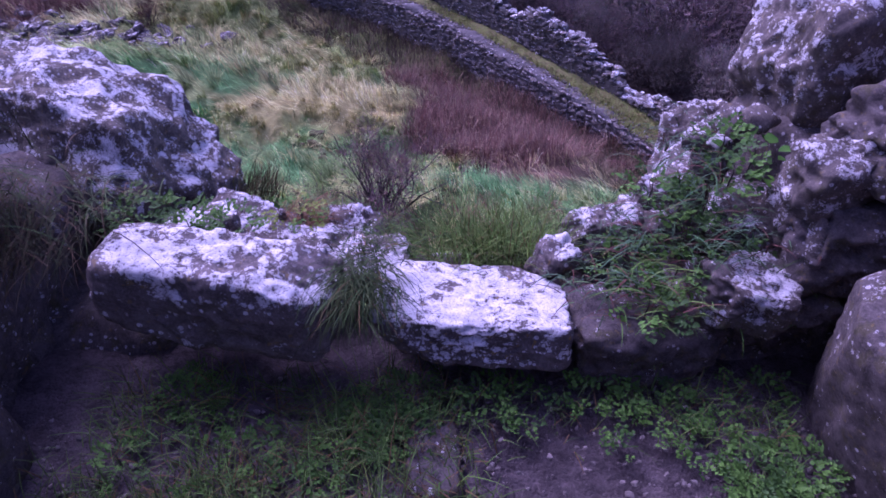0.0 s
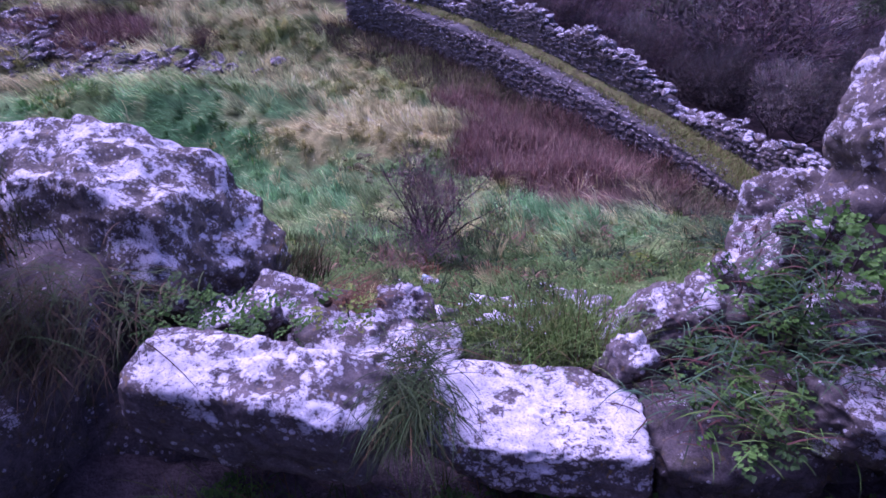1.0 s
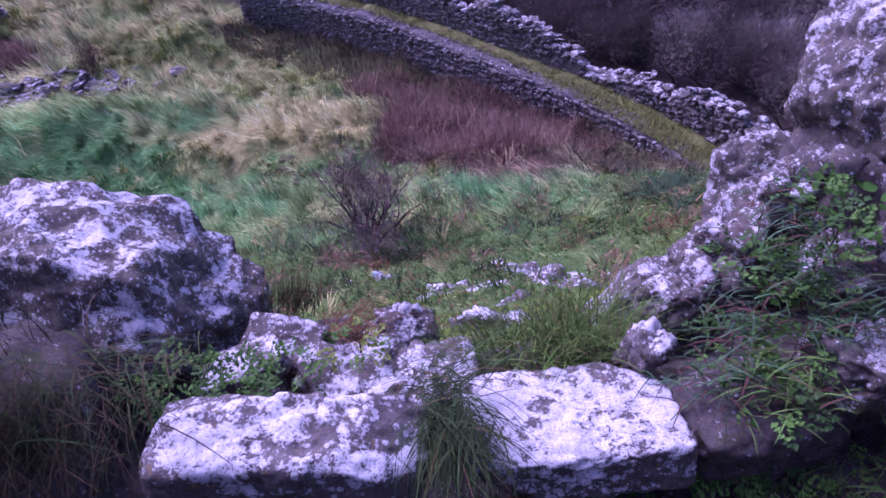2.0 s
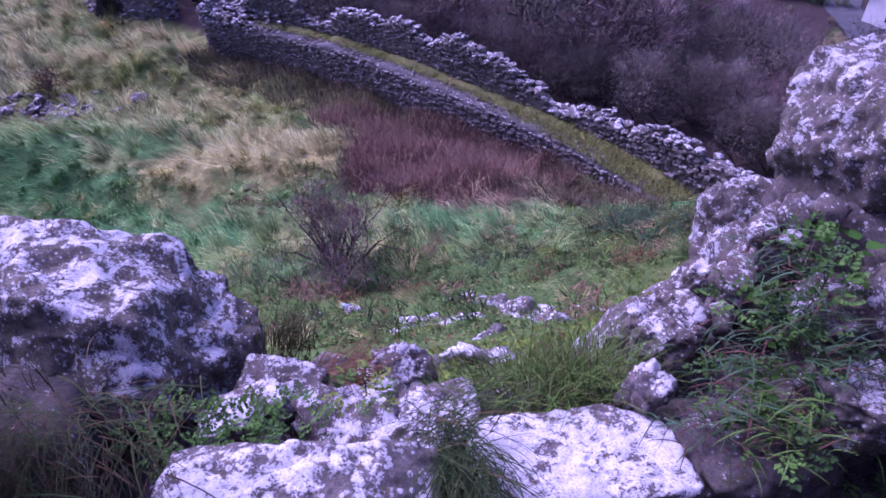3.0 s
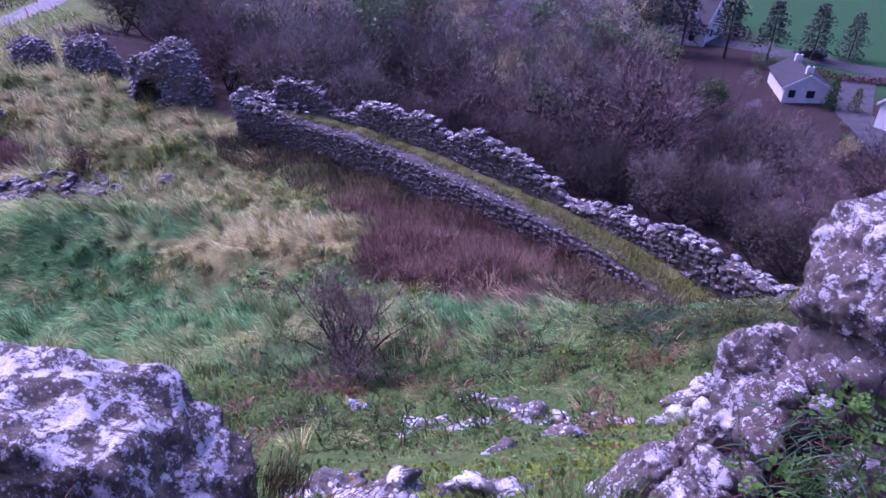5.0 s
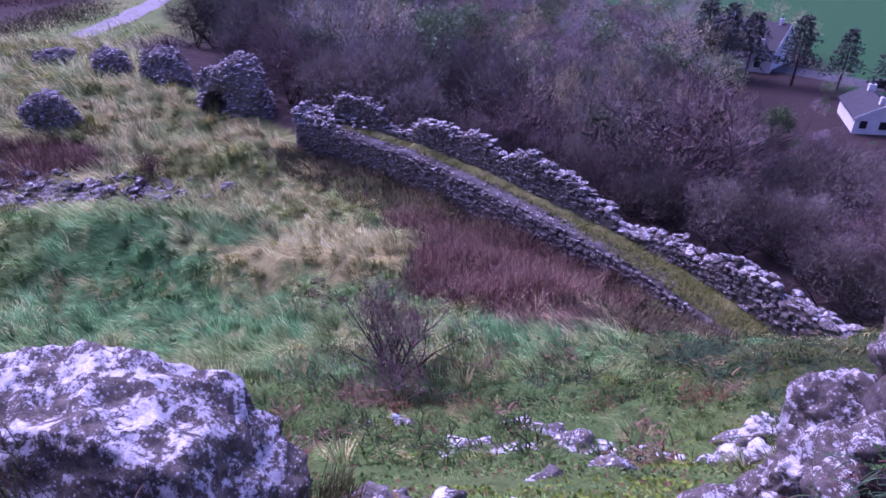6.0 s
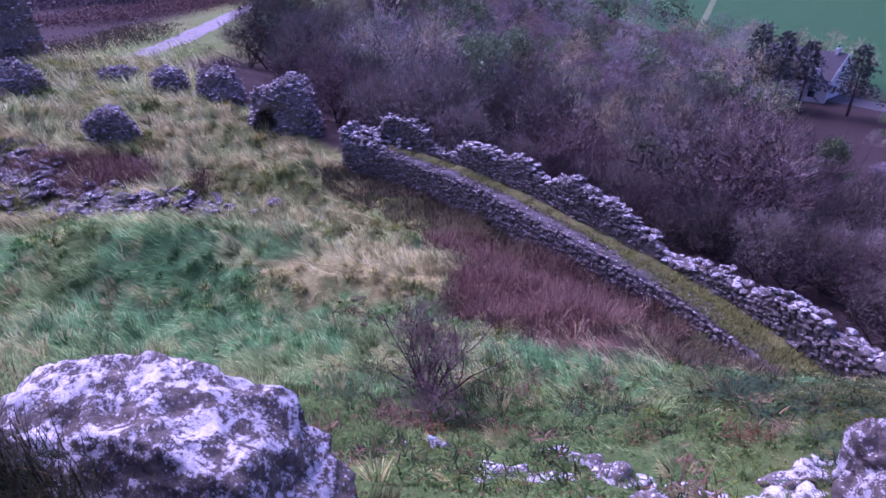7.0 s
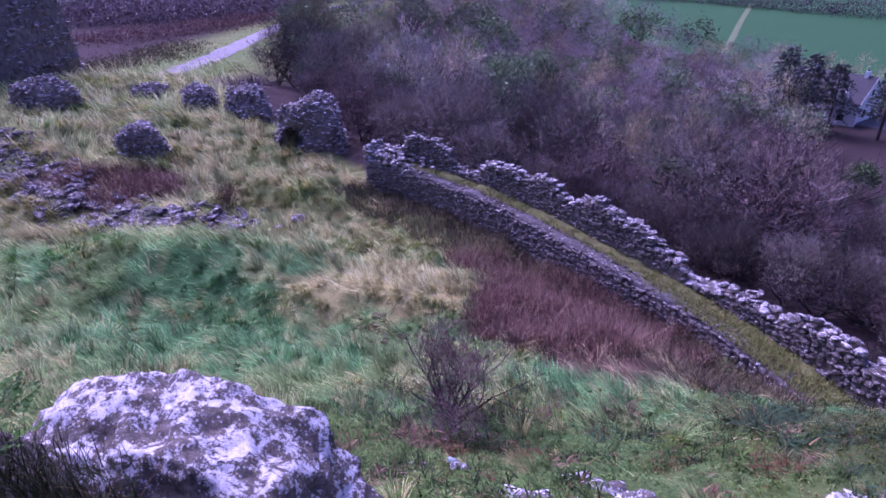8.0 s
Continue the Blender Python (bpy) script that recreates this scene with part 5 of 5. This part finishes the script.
def s_of(x, y):
    return 0.725 * (x + 7.5) + 0.69 * (y - 31.9)


def woods():
    rng = random.Random(77)
    spots = []
    y = 8.0
    while y < 330:
        gap = 3.9 if y < 60 else (4.6 if y < 95 else (5.5 if y < 160 else 8.5))
        x = -70.0
        while x < 84:
            px, py = x + rng.uniform(-0.45, 0.45) * gap, y + rng.uniform(-0.45, 0.45) * gap
            x += gap
            s, d = 0.725 * (px + 7.5) + 0.69 * (py - 31.9), math.hypot(px, py)
            edge = float(wood_reach(math.atan2(px, py)))
            if s < 4.6 or d > edge or math.atan2(px, py) > 0.92 or not clear_of_houses_and_sight(px, py):
                continue
            if px < -16 and (py < 52 or s < 9 + max(0.0, (-16 - px)) * 0.3):
                continue
            if px < -22 and px < -25.5 - (py - 70) * 0.09:
                continue
            if math.atan2(px, py) < -0.62:
                continue
            spots.append((d, px, py, gap))
        y += gap
    keep_clear = [(13.6, 58.9), (11.5, 60.0), (29.8, 69.2), (33.0, 71.0), (0.1, 60.6), (6.1, 55.2), (-6.5, 60.3), (12.2, 53.5), (26.5, 62.0), (-5.8, 54.0)]
    spots = sorted(p for p in spots if all((p[1] - a) ** 2 + (p[2] - b) ** 2 > 3.6 ** 2 for a, b in keep_clear))
    far = []
    for k, (d, px, py, gap) in enumerate(spots):
        near = s_of(px, py)
        # lower trees at the houses' bearings, fitted to the camera's view
        grown = 0.72 if math.atan2(px, py) > 0.5 and py > 34 else 1.0 + 0.65 * min(1.0, max(0.0, (near - 8.0) / 14.0))
        scale = rng.uniform(0.65, 1.25) * (0.7 if near < 6 else 1.05) * (grown if gap < 5 else (1.6 if gap < 8 else 2.4))
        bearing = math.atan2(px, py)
        if (0.45 < bearing < 0.90 and 18 < d < 96) or (0.13 < bearing < 0.45 and 36 < d < 62):  # kept small so that houses and tan trees show from the camera
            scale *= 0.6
        patch = noise.noise((px * 0.06, py * 0.06, 2.0))
        if px > 56 and py < 90:
            scale, patch = scale * 0.55, 0.5
        kind = rng.choice([0, 1, 3, 6, 0, 2, 3, 5, 5, 7, 4, 6]) if patch < 0.12 else rng.choice([4, 5, 7, 3, 7, 4])
        # dark kinds only; behind the right-hand parapet they put dense shade into colour
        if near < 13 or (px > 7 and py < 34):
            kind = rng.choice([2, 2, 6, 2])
        if k < 235:
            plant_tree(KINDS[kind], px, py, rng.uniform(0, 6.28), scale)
        else:
            far.append((px, py, scale, kind, rng.uniform(0, 6.28)))
    vs, fs, cs, n0 = [], [], [], 0
    thin = {}
    for j, ((trunk, crown), _) in enumerate(KINDS):
        v = np.empty(len(crown.vertices) * 3, np.float32)
        crown.vertices.foreach_get("co", v)
        v = v.reshape(-1, 3)
        count = {5: 800, 7: 700}.get(j, 1800)
        thin[j] = np.concatenate([v[:count * 6].reshape(-1, 6, 3)[:, :3], v[count * 6 + count // 3 * 3:].reshape(-1, 3, 3)])
    for px, py, scale, kind, turn in far:
        col = np.array([PURPLE, PURPLE, BROWN, GREY, TAN, (0.10, 0.14, 0.07), (0.16, 0.12, 0.11), (0.10, 0.145, 0.065)][kind])
        v = thin[kind]
        v = v[:: max(1, len(v) // 900)]
        c, s = math.cos(turn), math.sin(turn)
        mid = v.mean(1, keepdims=True)
        v = mid + (v - mid) * np.array([1.5, 1.5, 1.2])
        z = float(land(np.array([px]), np.array([py]))[0])
        q = v.reshape(-1, 3) * scale
        q = np.stack([q[:, 0] * c - q[:, 1] * s + px, q[:, 0] * s + q[:, 1] * c + py, q[:, 2] + z], 1)
        vs.append(q), fs.append(n0 + np.arange(len(q)).reshape(-1, 3))
        cs.append(np.repeat(col * (0.75 + 1.0 * abs(math.sin(px * 3.1 + py * 1.7))) * np.random.default_rng(int(abs(px * 7 + py))).uniform(0.5, 1.5, (len(q) // 3, 1)), 3, 0))
        n0 += len(q)
    if vs:
        me = mesh_from("far_woods", np.concatenate(vs), np.concatenate(fs), M_PLANT, False)
        paint(me, np.concatenate(cs))
        tagged(new("far_woods", me), "leafless purple-brown winter woods down the slope", "woods", kind="stuff")


woods()
plant_tree((PALE_TREE, "pale leafless tree with many upright limbs"), -6.5, 60.3, 0.5, 1.5)
plant_tree((PALE_TREE, "pale leafless tree with many upright limbs"), 8.0, 48.0, 2.5, 0.9)
for tx, ty, which, size in [(13.6, 58.9, 4, 1.95), (16.4, 57.0, 3, 1.6), (11.5, 60.0, 4, 1.5), (29.8, 69.2, 4, 1.9), (33.0, 71.0, 4, 1.5), (0.1, 60.6, 7, 2.0), (3.2, 62.0, 5, 1.8), (6.1, 55.2, 5, 1.8), (3.0, 118.0, 5, 2.6), (21.6, 63.0, 5, 1.5), (45.6, 76.0, 7, 1.3)]:
    plant_tree(KINDS[which], tx, ty, tx, size)
trng = random.Random(29)
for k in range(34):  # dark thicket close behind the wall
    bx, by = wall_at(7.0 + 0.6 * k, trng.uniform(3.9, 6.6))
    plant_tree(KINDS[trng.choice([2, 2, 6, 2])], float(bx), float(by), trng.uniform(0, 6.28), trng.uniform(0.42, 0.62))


def bush(x, y, kind, label, scale=1.0, name="bare_bush"):
    z = float(land(np.array([x]), np.array([y]))[0])
    ob = tagged(new(name), label, "bush")
    ob.matrix_basis = Matrix.LocRotScale((x, y, z), Euler((0, 0, 0.4)), (scale,) * 3)
    part("trunk", kind[0], ob)
    part("crown", kind[1], ob)
    return ob


bush(-1.27, 9.4, twig_tree(31, 2.0, 0.5, 2600, (0.19, 0.125, 0.12), stems=10, low=0.2, twig_len=0.34, twig_w=0.009, up=0.8, lumps=70), "bare many-stemmed bush with purplish twigs on the slope", 1.15)
bush(-13.8, 28.0, twig_tree(32, 1.7, 0.5, 700, (0.13, 0.07, 0.05), stems=7, low=0.2, twig_len=0.4, twig_w=0.016, lumps=30), "small bare reddish bush in rough grass")
bush(-2.3, 7.8, twig_tree(33, 0.9, 0.6, 26, (0.08, 0.05, 0.04), stems=2, low=0.5, twig_len=0.22, twig_w=0.006, lumps=12), "two thin bare stems rising from the turf", name="bare_sapling")


def fern_clump(x, y, n, length, colour, label, seed, width=0.02, dry=0.1):
    z = float(land(np.array([x]), np.array([y]))[0])
    return tuft((x, y, z), n, length, (0.18, 0.14, 0.02), colour, label, None, 3.14, (0.5, 1.4), (0.3, 1.1), width, dry, seed, "fern_clump")


CLUMPS = [(-0.45, 9.5, 220, 0.5, DEEP), (-0.05, 9.7, 160, 0.42, DEEP), (-0.75, 8.1, 300, 0.34, DEEP), (-0.3, 8.0, 220, 0.3, DEEP), (0.6, 9.2, 160, 0.35, GREEN), (1.6, 9.2, 160, 0.34, DEEP), (2.6, 9.3, 160, 0.34, DEEP), (-1.25, 7.75, 150, 0.22, RUST), (0.1, 7.7, 130, 0.2, RUST), (3.9, 7.5, 200, 0.3, RUST), (4.6, 9.5, 240, 0.55, BLUE), (5.4, 10.4, 240, 0.55, BLUE), (-1.7, 7.0, 120, 0.25, GREEN), (2.2, 7.6, 120, 0.22, RUST), (0.9, 8.2, 120, 0.2, GREEN), (3.0, 8.4, 140, 0.26, DEEP)]
for k, (x, y, n, l, c) in enumerate(CLUMPS):
    fern_clump(x, y, n, l, c, {DEEP: "dark green fern clump on the slope", GREEN: "green grass clump on the slope", RUST: "rust-brown dead fern clump in the turf", BLUE: "long blue-green grass clump on the slope"}[c], 200 + k)


DEAD = (0.21, 0.145, 0.085)
CLUMP_TEXT = {DEEP: "dark green fern clump on the slope", GREEN: "green grass clump on the slope", DEAD: "tan-brown dead fern clump in the turf", BLUE: "long blue-green grass clump on the slope"}
crng = random.Random(55)
for k in range(130):
    x, y = crng.uniform(-3.6, 6.6), crng.uniform(4.2, 12.0)
    c = crng.choice([GREEN, DEEP, DEEP, DEAD, BLUE, GREEN] if x < 4 else [DEEP, DEEP, BLUE, DEAD])
    fern_clump(x, y, crng.randint(60, 130), crng.uniform(0.14, 0.30), c, CLUMP_TEXT[c], 260 + k, crng.uniform(0.018, 0.034))


# ---------------------------------------------------------------- path, road, houses and fields below
def ribbon(name, pts, width, mat, label, category, lift=0.06):
    p = np.array(pts, float)
    d = np.r_[0, np.cumsum(np.hypot(*np.diff(p, axis=0).T))]
    t = np.linspace(0, d[-1], 160)
    x, y = np.interp(t, d, p[:, 0]), np.interp(t, d, p[:, 1])
    for _ in range(12):
        x[1:-1], y[1:-1] = (x[:-2] + 2 * x[1:-1] + x[2:]) / 4, (y[:-2] + 2 * y[1:-1] + y[2:]) / 4
    tx, ty = np.gradient(x), np.gradient(y)
    n = np.hypot(tx, ty)
    nx, ny = -ty / n, tx / n
    cols = []
    for o in np.linspace(-0.5, 0.5, 7):
        xx, yy = x + nx * o * width, y + ny * o * width
        cols.append(np.stack([xx, yy, land(xx, yy) + lift + 0.08 * (0.25 - o * o)], 1))
    v = np.stack(cols, 1)
    idx = np.arange(160 * 7).reshape(160, 7)
    f = np.stack([idx[:-1, :-1], idx[1:, :-1], idx[1:, 1:], idx[:-1, 1:]], -1).reshape(-1, 4)
    return tagged(new(name, mesh_from(name, v.reshape(-1, 3), f, mat)), label, category, kind="structure")


ribbon("path", [(-37.5, 60), (-36.0, 67.5), (-36.6, 80), (-38, 95), (-40, 118), (-41, 138), (-36, 155)], 3.6, M_PATH, "pale gravel path climbing towards the gatehouse", "path", 0.05)
ribbon("road", [(52, 122), (66, 107), (74, 97), (76.5, 91), (82, 84.5), (100, 74), (140, 55)], 5.0, M_ROAD, "narrow asphalt lane past the houses", "road")
ribbon("driveway", [(57, 50), (59.5, 58.5), (64, 72), (74, 84), (84, 82)], 4.5, M_ROAD, "asphalt drive beside the white house", "driveway", 0.10)
M_TRACK = plain_material("worn_grass", (0.17, 0.21, 0.09), (0.11, 0.17, 0.07), 0.6, 0.95, 0.2, 0.02)
ribbon("field_track", [(106.4, 281), (84.6, 230.6), (66.5, 187), (57.8, 167)], 1.8, M_TRACK, "worn pale track across the green field", "track", 0.08)


def prism(verts, faces, name, mat):
    me = bpy.data.meshes.new(name)
    me.from_pydata([tuple(v) for v in verts], [], faces)
    me.materials.append(mat)
    return me


def box(name, lo, hi, mat):
    (x0, y0, z0), (x1, y1, z1) = lo, hi
    v = [(x0, y0, z0), (x1, y0, z0), (x1, y1, z0), (x0, y1, z0), (x0, y0, z1), (x1, y0, z1), (x1, y1, z1), (x0, y1, z1)]
    return prism(v, [(0, 3, 2, 1), (4, 5, 6, 7), (0, 1, 5, 4), (1, 2, 6, 5), (2, 3, 7, 6), (3, 0, 4, 7)], name, mat)


M_GLASS = plain_material("window_glass", (0.03, 0.035, 0.04), (0.02, 0.022, 0.028), 2.0, 0.15, 0.0)


def house(x, y, turn, w, length, eaves, ridge, label, windows):
    """A gabled house; its front gable faces -y before it is turned."""
    root = tagged(new("house"), label, "house")
    root.matrix_basis = pose(x, y, PLAIN, 0, 0, turn)
    h = w / 2
    v = [(-h, 0, -0.5), (h, 0, -0.5), (h, 0, eaves), (0, 0, ridge), (-h, 0, eaves), (-h, length, -0.5), (h, length, -0.5), (h, length, eaves), (0, length, ridge), (-h, length, eaves)]
    part("wall", prism(v, [(0, 1, 2, 3, 4), (6, 5, 9, 8, 7), (1, 6, 7, 2), (5, 0, 4, 9), (5, 6, 1, 0)], "wall", M_RENDERED), root, "white rendered walls")
    o, th = 0.35, 0.16
    for sgn in (-1, 1):
        q = [(0, -o, ridge + 0.05), (0, length + o, ridge + 0.05), (sgn * (h + o), length + o, eaves - o * (ridge - eaves) / h + 0.05), (sgn * (h + o), -o, eaves - o * (ridge - eaves) / h + 0.05)]
        v = q + [(a, b, c + th) for a, b, c in q]
        part("roof", prism(v, [(0, 1, 2, 3), (7, 6, 5, 4), (0, 4, 5, 1), (1, 5, 6, 2), (2, 6, 7, 3), (3, 7, 4, 0)], "roof", M_SLATE), root, "dark slate roof slope")
        c = [(0, -o - 0.03, ridge - 0.15), (0, -o - 0.03, ridge + 0.24), (sgn * (h + o), -o - 0.03, eaves - o * (ridge - eaves) / h + 0.24), (sgn * (h + o), -o - 0.03, eaves - o * (ridge - eaves) / h - 0.15)]
        v = c + [(a, b + 0.06, d) for a, b, d in c]
        part("bargeboard", prism(v, [(0, 1, 2, 3), (7, 6, 5, 4), (0, 4, 5, 1), (1, 5, 6, 2), (2, 6, 7, 3), (3, 7, 4, 0)], "bargeboard", M_RENDERED), root, "white bargeboard")
    for cy in (length * 0.12, length * 0.8):
        ch = part("chimney", box("chimney", (-0.45, cy - 0.3, ridge - 0.5), (0.45, cy + 0.3, ridge + 0.95), M_RENDERED), root, "white chimney stack")
        part("pot", box("pot", (-0.12, cy - 0.12, ridge + 0.95), (0.12, cy + 0.12, ridge + 1.25), M_SLATE), ch)
    for wx, wz, ww, wh in windows:
        win = part("window", box("window", (wx - ww / 2, -0.05, wz), (wx + ww / 2, 0.1, wz + wh), M_RENDERED), root)
        part("pane", box("pane", (wx - ww / 2 + 0.07, -0.07, wz + 0.07), (wx + ww / 2 - 0.07, 0.0, wz + wh - 0.07), M_GLASS), win, "dark window glass")
    return root


house(60.2, 77.0, -20, 5.8, 9.0, 2.2, 3.9, "white bungalow with a slate roof among trees", [(0.6, 0.7, 1.2, 1.2), (-1.8, 0.7, 1.0, 1.2)])
house(64.2, 64.2, -75, 6.4, 10.0, 3.4, 6.2, "white gabled house with a slate roof beside the drive", [(0.0, 0.8, 0.9, 1.3)])
house(64.6, 111.0, 40, 8.5, 13.0, 3.6, 7.2, "large white house half hidden behind pines", [(-1.6, 0.8, 1.2, 1.4), (1.6, 0.8, 1.2, 1.4), (0.0, 4.2, 1.0, 1.2)])
house(58.6, 108.0, -35, 4.6, 6.0, 2.4, 4.6, "small white gabled wing beside the large house", [(0.0, 0.8, 1.2, 1.2)])


def conifer(x, y, height, seed, label, colour=(0.075, 0.085, 0.07), bare=0.25):
    rng = np.random.default_rng(seed)
    root = tagged(new("conifer"), label, "tree")
    z = float(land(np.array([x]), np.array([y]))[0])
    root.matrix_basis = pose(x, y, z)
    part("trunk", stem_mesh("trunk", [(0, 0, -0.3), (0.1, 0, height * 0.4), (0.0, 0.1, height * 0.95)], 0.03 * height, M_BARK), root)
    n = 1700
    level = rng.uniform(bare, 1.0, n)
    tier = np.round(level * 11) / 11 * 0.3 + level * 0.7
    a = rng.uniform(0, 6.28, n)
    lump = 0.7 + 0.35 * np.sin(a * 3 + tier * 21) + 0.2 * np.sin(a * 7 + tier * 40)
    r = 0.40 * height * (1.05 - level) ** 0.6 * rng.uniform(0.15, 1.0, n) ** 0.6 * lump
    c = np.stack([r * np.cos(a), r * np.sin(a), tier * height - 0.25 * r], 1)
    d1 = np.stack([np.cos(a), np.sin(a), rng.uniform(-0.5, 0.4, n)], 1) * 0.045 * height
    d2 = rng.normal(size=(n, 3)) * 0.02 * height
    v = np.stack([c, c + d1, c + d2], 1).reshape(-1, 3)
    me = mesh_from("crown", v, np.arange(n * 3).reshape(-1, 3), M_PLANT, False)
    paint(me, np.repeat(np.array(colour) * rng.uniform(0.6, 2.2, n)[:, None], 3, 0))
    part("crown", me, root, "dark needled crown")
    return root


for k, (x, y, h, b) in enumerate([(48.5, 108.0, 13, 0.08), (52.0, 107.0, 12, 0.12), (54.8, 104.0, 11, 0.3), (60.5, 99.5, 11, 0.35), (66.5, 96.5, 9.5, 0.3), (79.5, 94.0, 7.5, 0.05), (86, 90, 6, 0.05), (50.5, 104.0, 9, 0.1), (73.5, 95.0, 9, 0.2)]):
    conifer(x, y, h, 300 + k, "tall dark conifer standing beside the houses", bare=b)
conifer(62.0, 74.0, 4.0, 320, "round evergreen shrub in front of the bungalow", (0.03, 0.06, 0.02), 0.0)
conifer(64.5, 72.5, 3.2, 321, "yellowish evergreen shrub by the bungalow", (0.07, 0.085, 0.02), 0.0)


def car(x, y, turn):
    root = tagged(new("car"), "dark parked car on the lane by the houses", "car")
    root.matrix_basis = pose(x, y, PLAIN + 0.1, 0, 0, turn)
    paint_mat = plain_material("car_paint", (0.03, 0.03, 0.035), (0.025, 0.025, 0.03), 3.0, 0.3, 0.0)
    bm = bmesh.new()
    prof = [(-2.1, 0.3), (-2.15, 0.7), (-1.9, 0.95), (-0.9, 1.0), (-0.3, 1.42), (1.1, 1.45), (1.75, 1.0), (2.1, 0.92), (2.15, 0.35)]
    a = [bm.verts.new((px, -0.82, pz)) for px, pz in prof]
    b = [bm.verts.new((px, 0.82, pz)) for px, pz in prof]
    bm.faces.new(a), bm.faces.new(b[::-1])
    for k in range(len(prof)):
        bm.faces.new((a[k], b[k], b[(k + 1) % len(prof)], a[(k + 1) % len(prof)]))
    bmesh.ops.recalc_face_normals(bm, faces=bm.faces)
    bmesh.ops.bevel(bm, geom=bm.edges[:], offset=0.07, segments=2, affect="EDGES")
    me = bpy.data.meshes.new("body")
    bm.to_mesh(me), bm.free()
    me.materials.append(paint_mat)
    part("body", me, root)
    for sy in (-0.85, 0.85):
        part("side_window", box("side_window", (-0.6, sy - 0.01, 1.02), (1.3, sy + 0.01, 1.33), M_GLASS), root)
        for wx in (-1.35, 1.35):
            wm = bpy.data.meshes.new("wheel")
            bm = bmesh.new()
            bmesh.ops.create_cone(bm, cap_ends=True, segments=18, radius1=0.32, radius2=0.32, depth=0.2, matrix=pose(0, 0, 0, 90))
            bmesh.ops.bevel(bm, geom=bm.edges[:], offset=0.03, segments=1, affect="EDGES")
            bm.to_mesh(wm), bm.free()
            wm.materials.append(M_GLASS)
            part("wheel", wm, root, m=pose(wx, sy, 0.32))
    return root


car(74.4, 96.2, -60)


def hedge(name, pts, height, label, seed, colour=(0.045, 0.04, 0.03), n=9000, thick=1.2):
    rng = np.random.default_rng(seed)
    p = np.array(pts, float)
    d = np.r_[0, np.cumsum(np.hypot(*np.diff(p, axis=0).T))]
    t = rng.uniform(0, d[-1], n)
    x = np.interp(t, d, p[:, 0]) + rng.normal(0, thick, n)
    y = np.interp(t, d, p[:, 1]) + rng.normal(0, thick, n)
    hh = height * (0.75 + 0.35 * flat_noise(x, y, 0.12, seed))
    z = land(x, y) + rng.uniform(0, 1, n) * hh
    col = np.array(colour) * rng.uniform(0.5, 1.6, n)[:, None]
    return tagged(new(name, leaf_cloud(name, x, y, z, rng.uniform(0.5, 1.0, n) * min(0.7, 0.2 + height * 0.08), col, rng, M_PLANT, 1.5)), label, "hedge", kind="stuff")


hedge("field_hedge", [(40, 330), (85, 296), (130, 238), (180, 190)], 9.0, "dark hedgerow of trees along the far field", 401, (0.11, 0.09, 0.10), 24000, 4.0)
hedge("lane_hedge", [(68, 90), (72, 84), (80, 79), (96, 70)], 1.6, "reddish clipped hedge along the lane", 402, (0.11, 0.045, 0.035), 4000, 0.5)
hedge("wood_edge", [(-110, 130), (-80, 135), (-52, 140), (-46, 180)], 9.0, "dark leafless wood beyond the gatehouse", 403, (0.20, 0.16, 0.165), 30000, 7.0)
hedge("path_scrub", [(-70, 100), (-58, 100), (-50, 116), (-48, 134)], 2.2, "reddish brown scrub beside the path", 404, (0.19, 0.11, 0.095), 10000, 3.0)
hedge("scrub", [(-50, 66), (-44, 78), (-46, 90)], 1.2, "low brown scrub on the hill", 405, (0.12, 0.10, 0.06), 9000, 2.5)
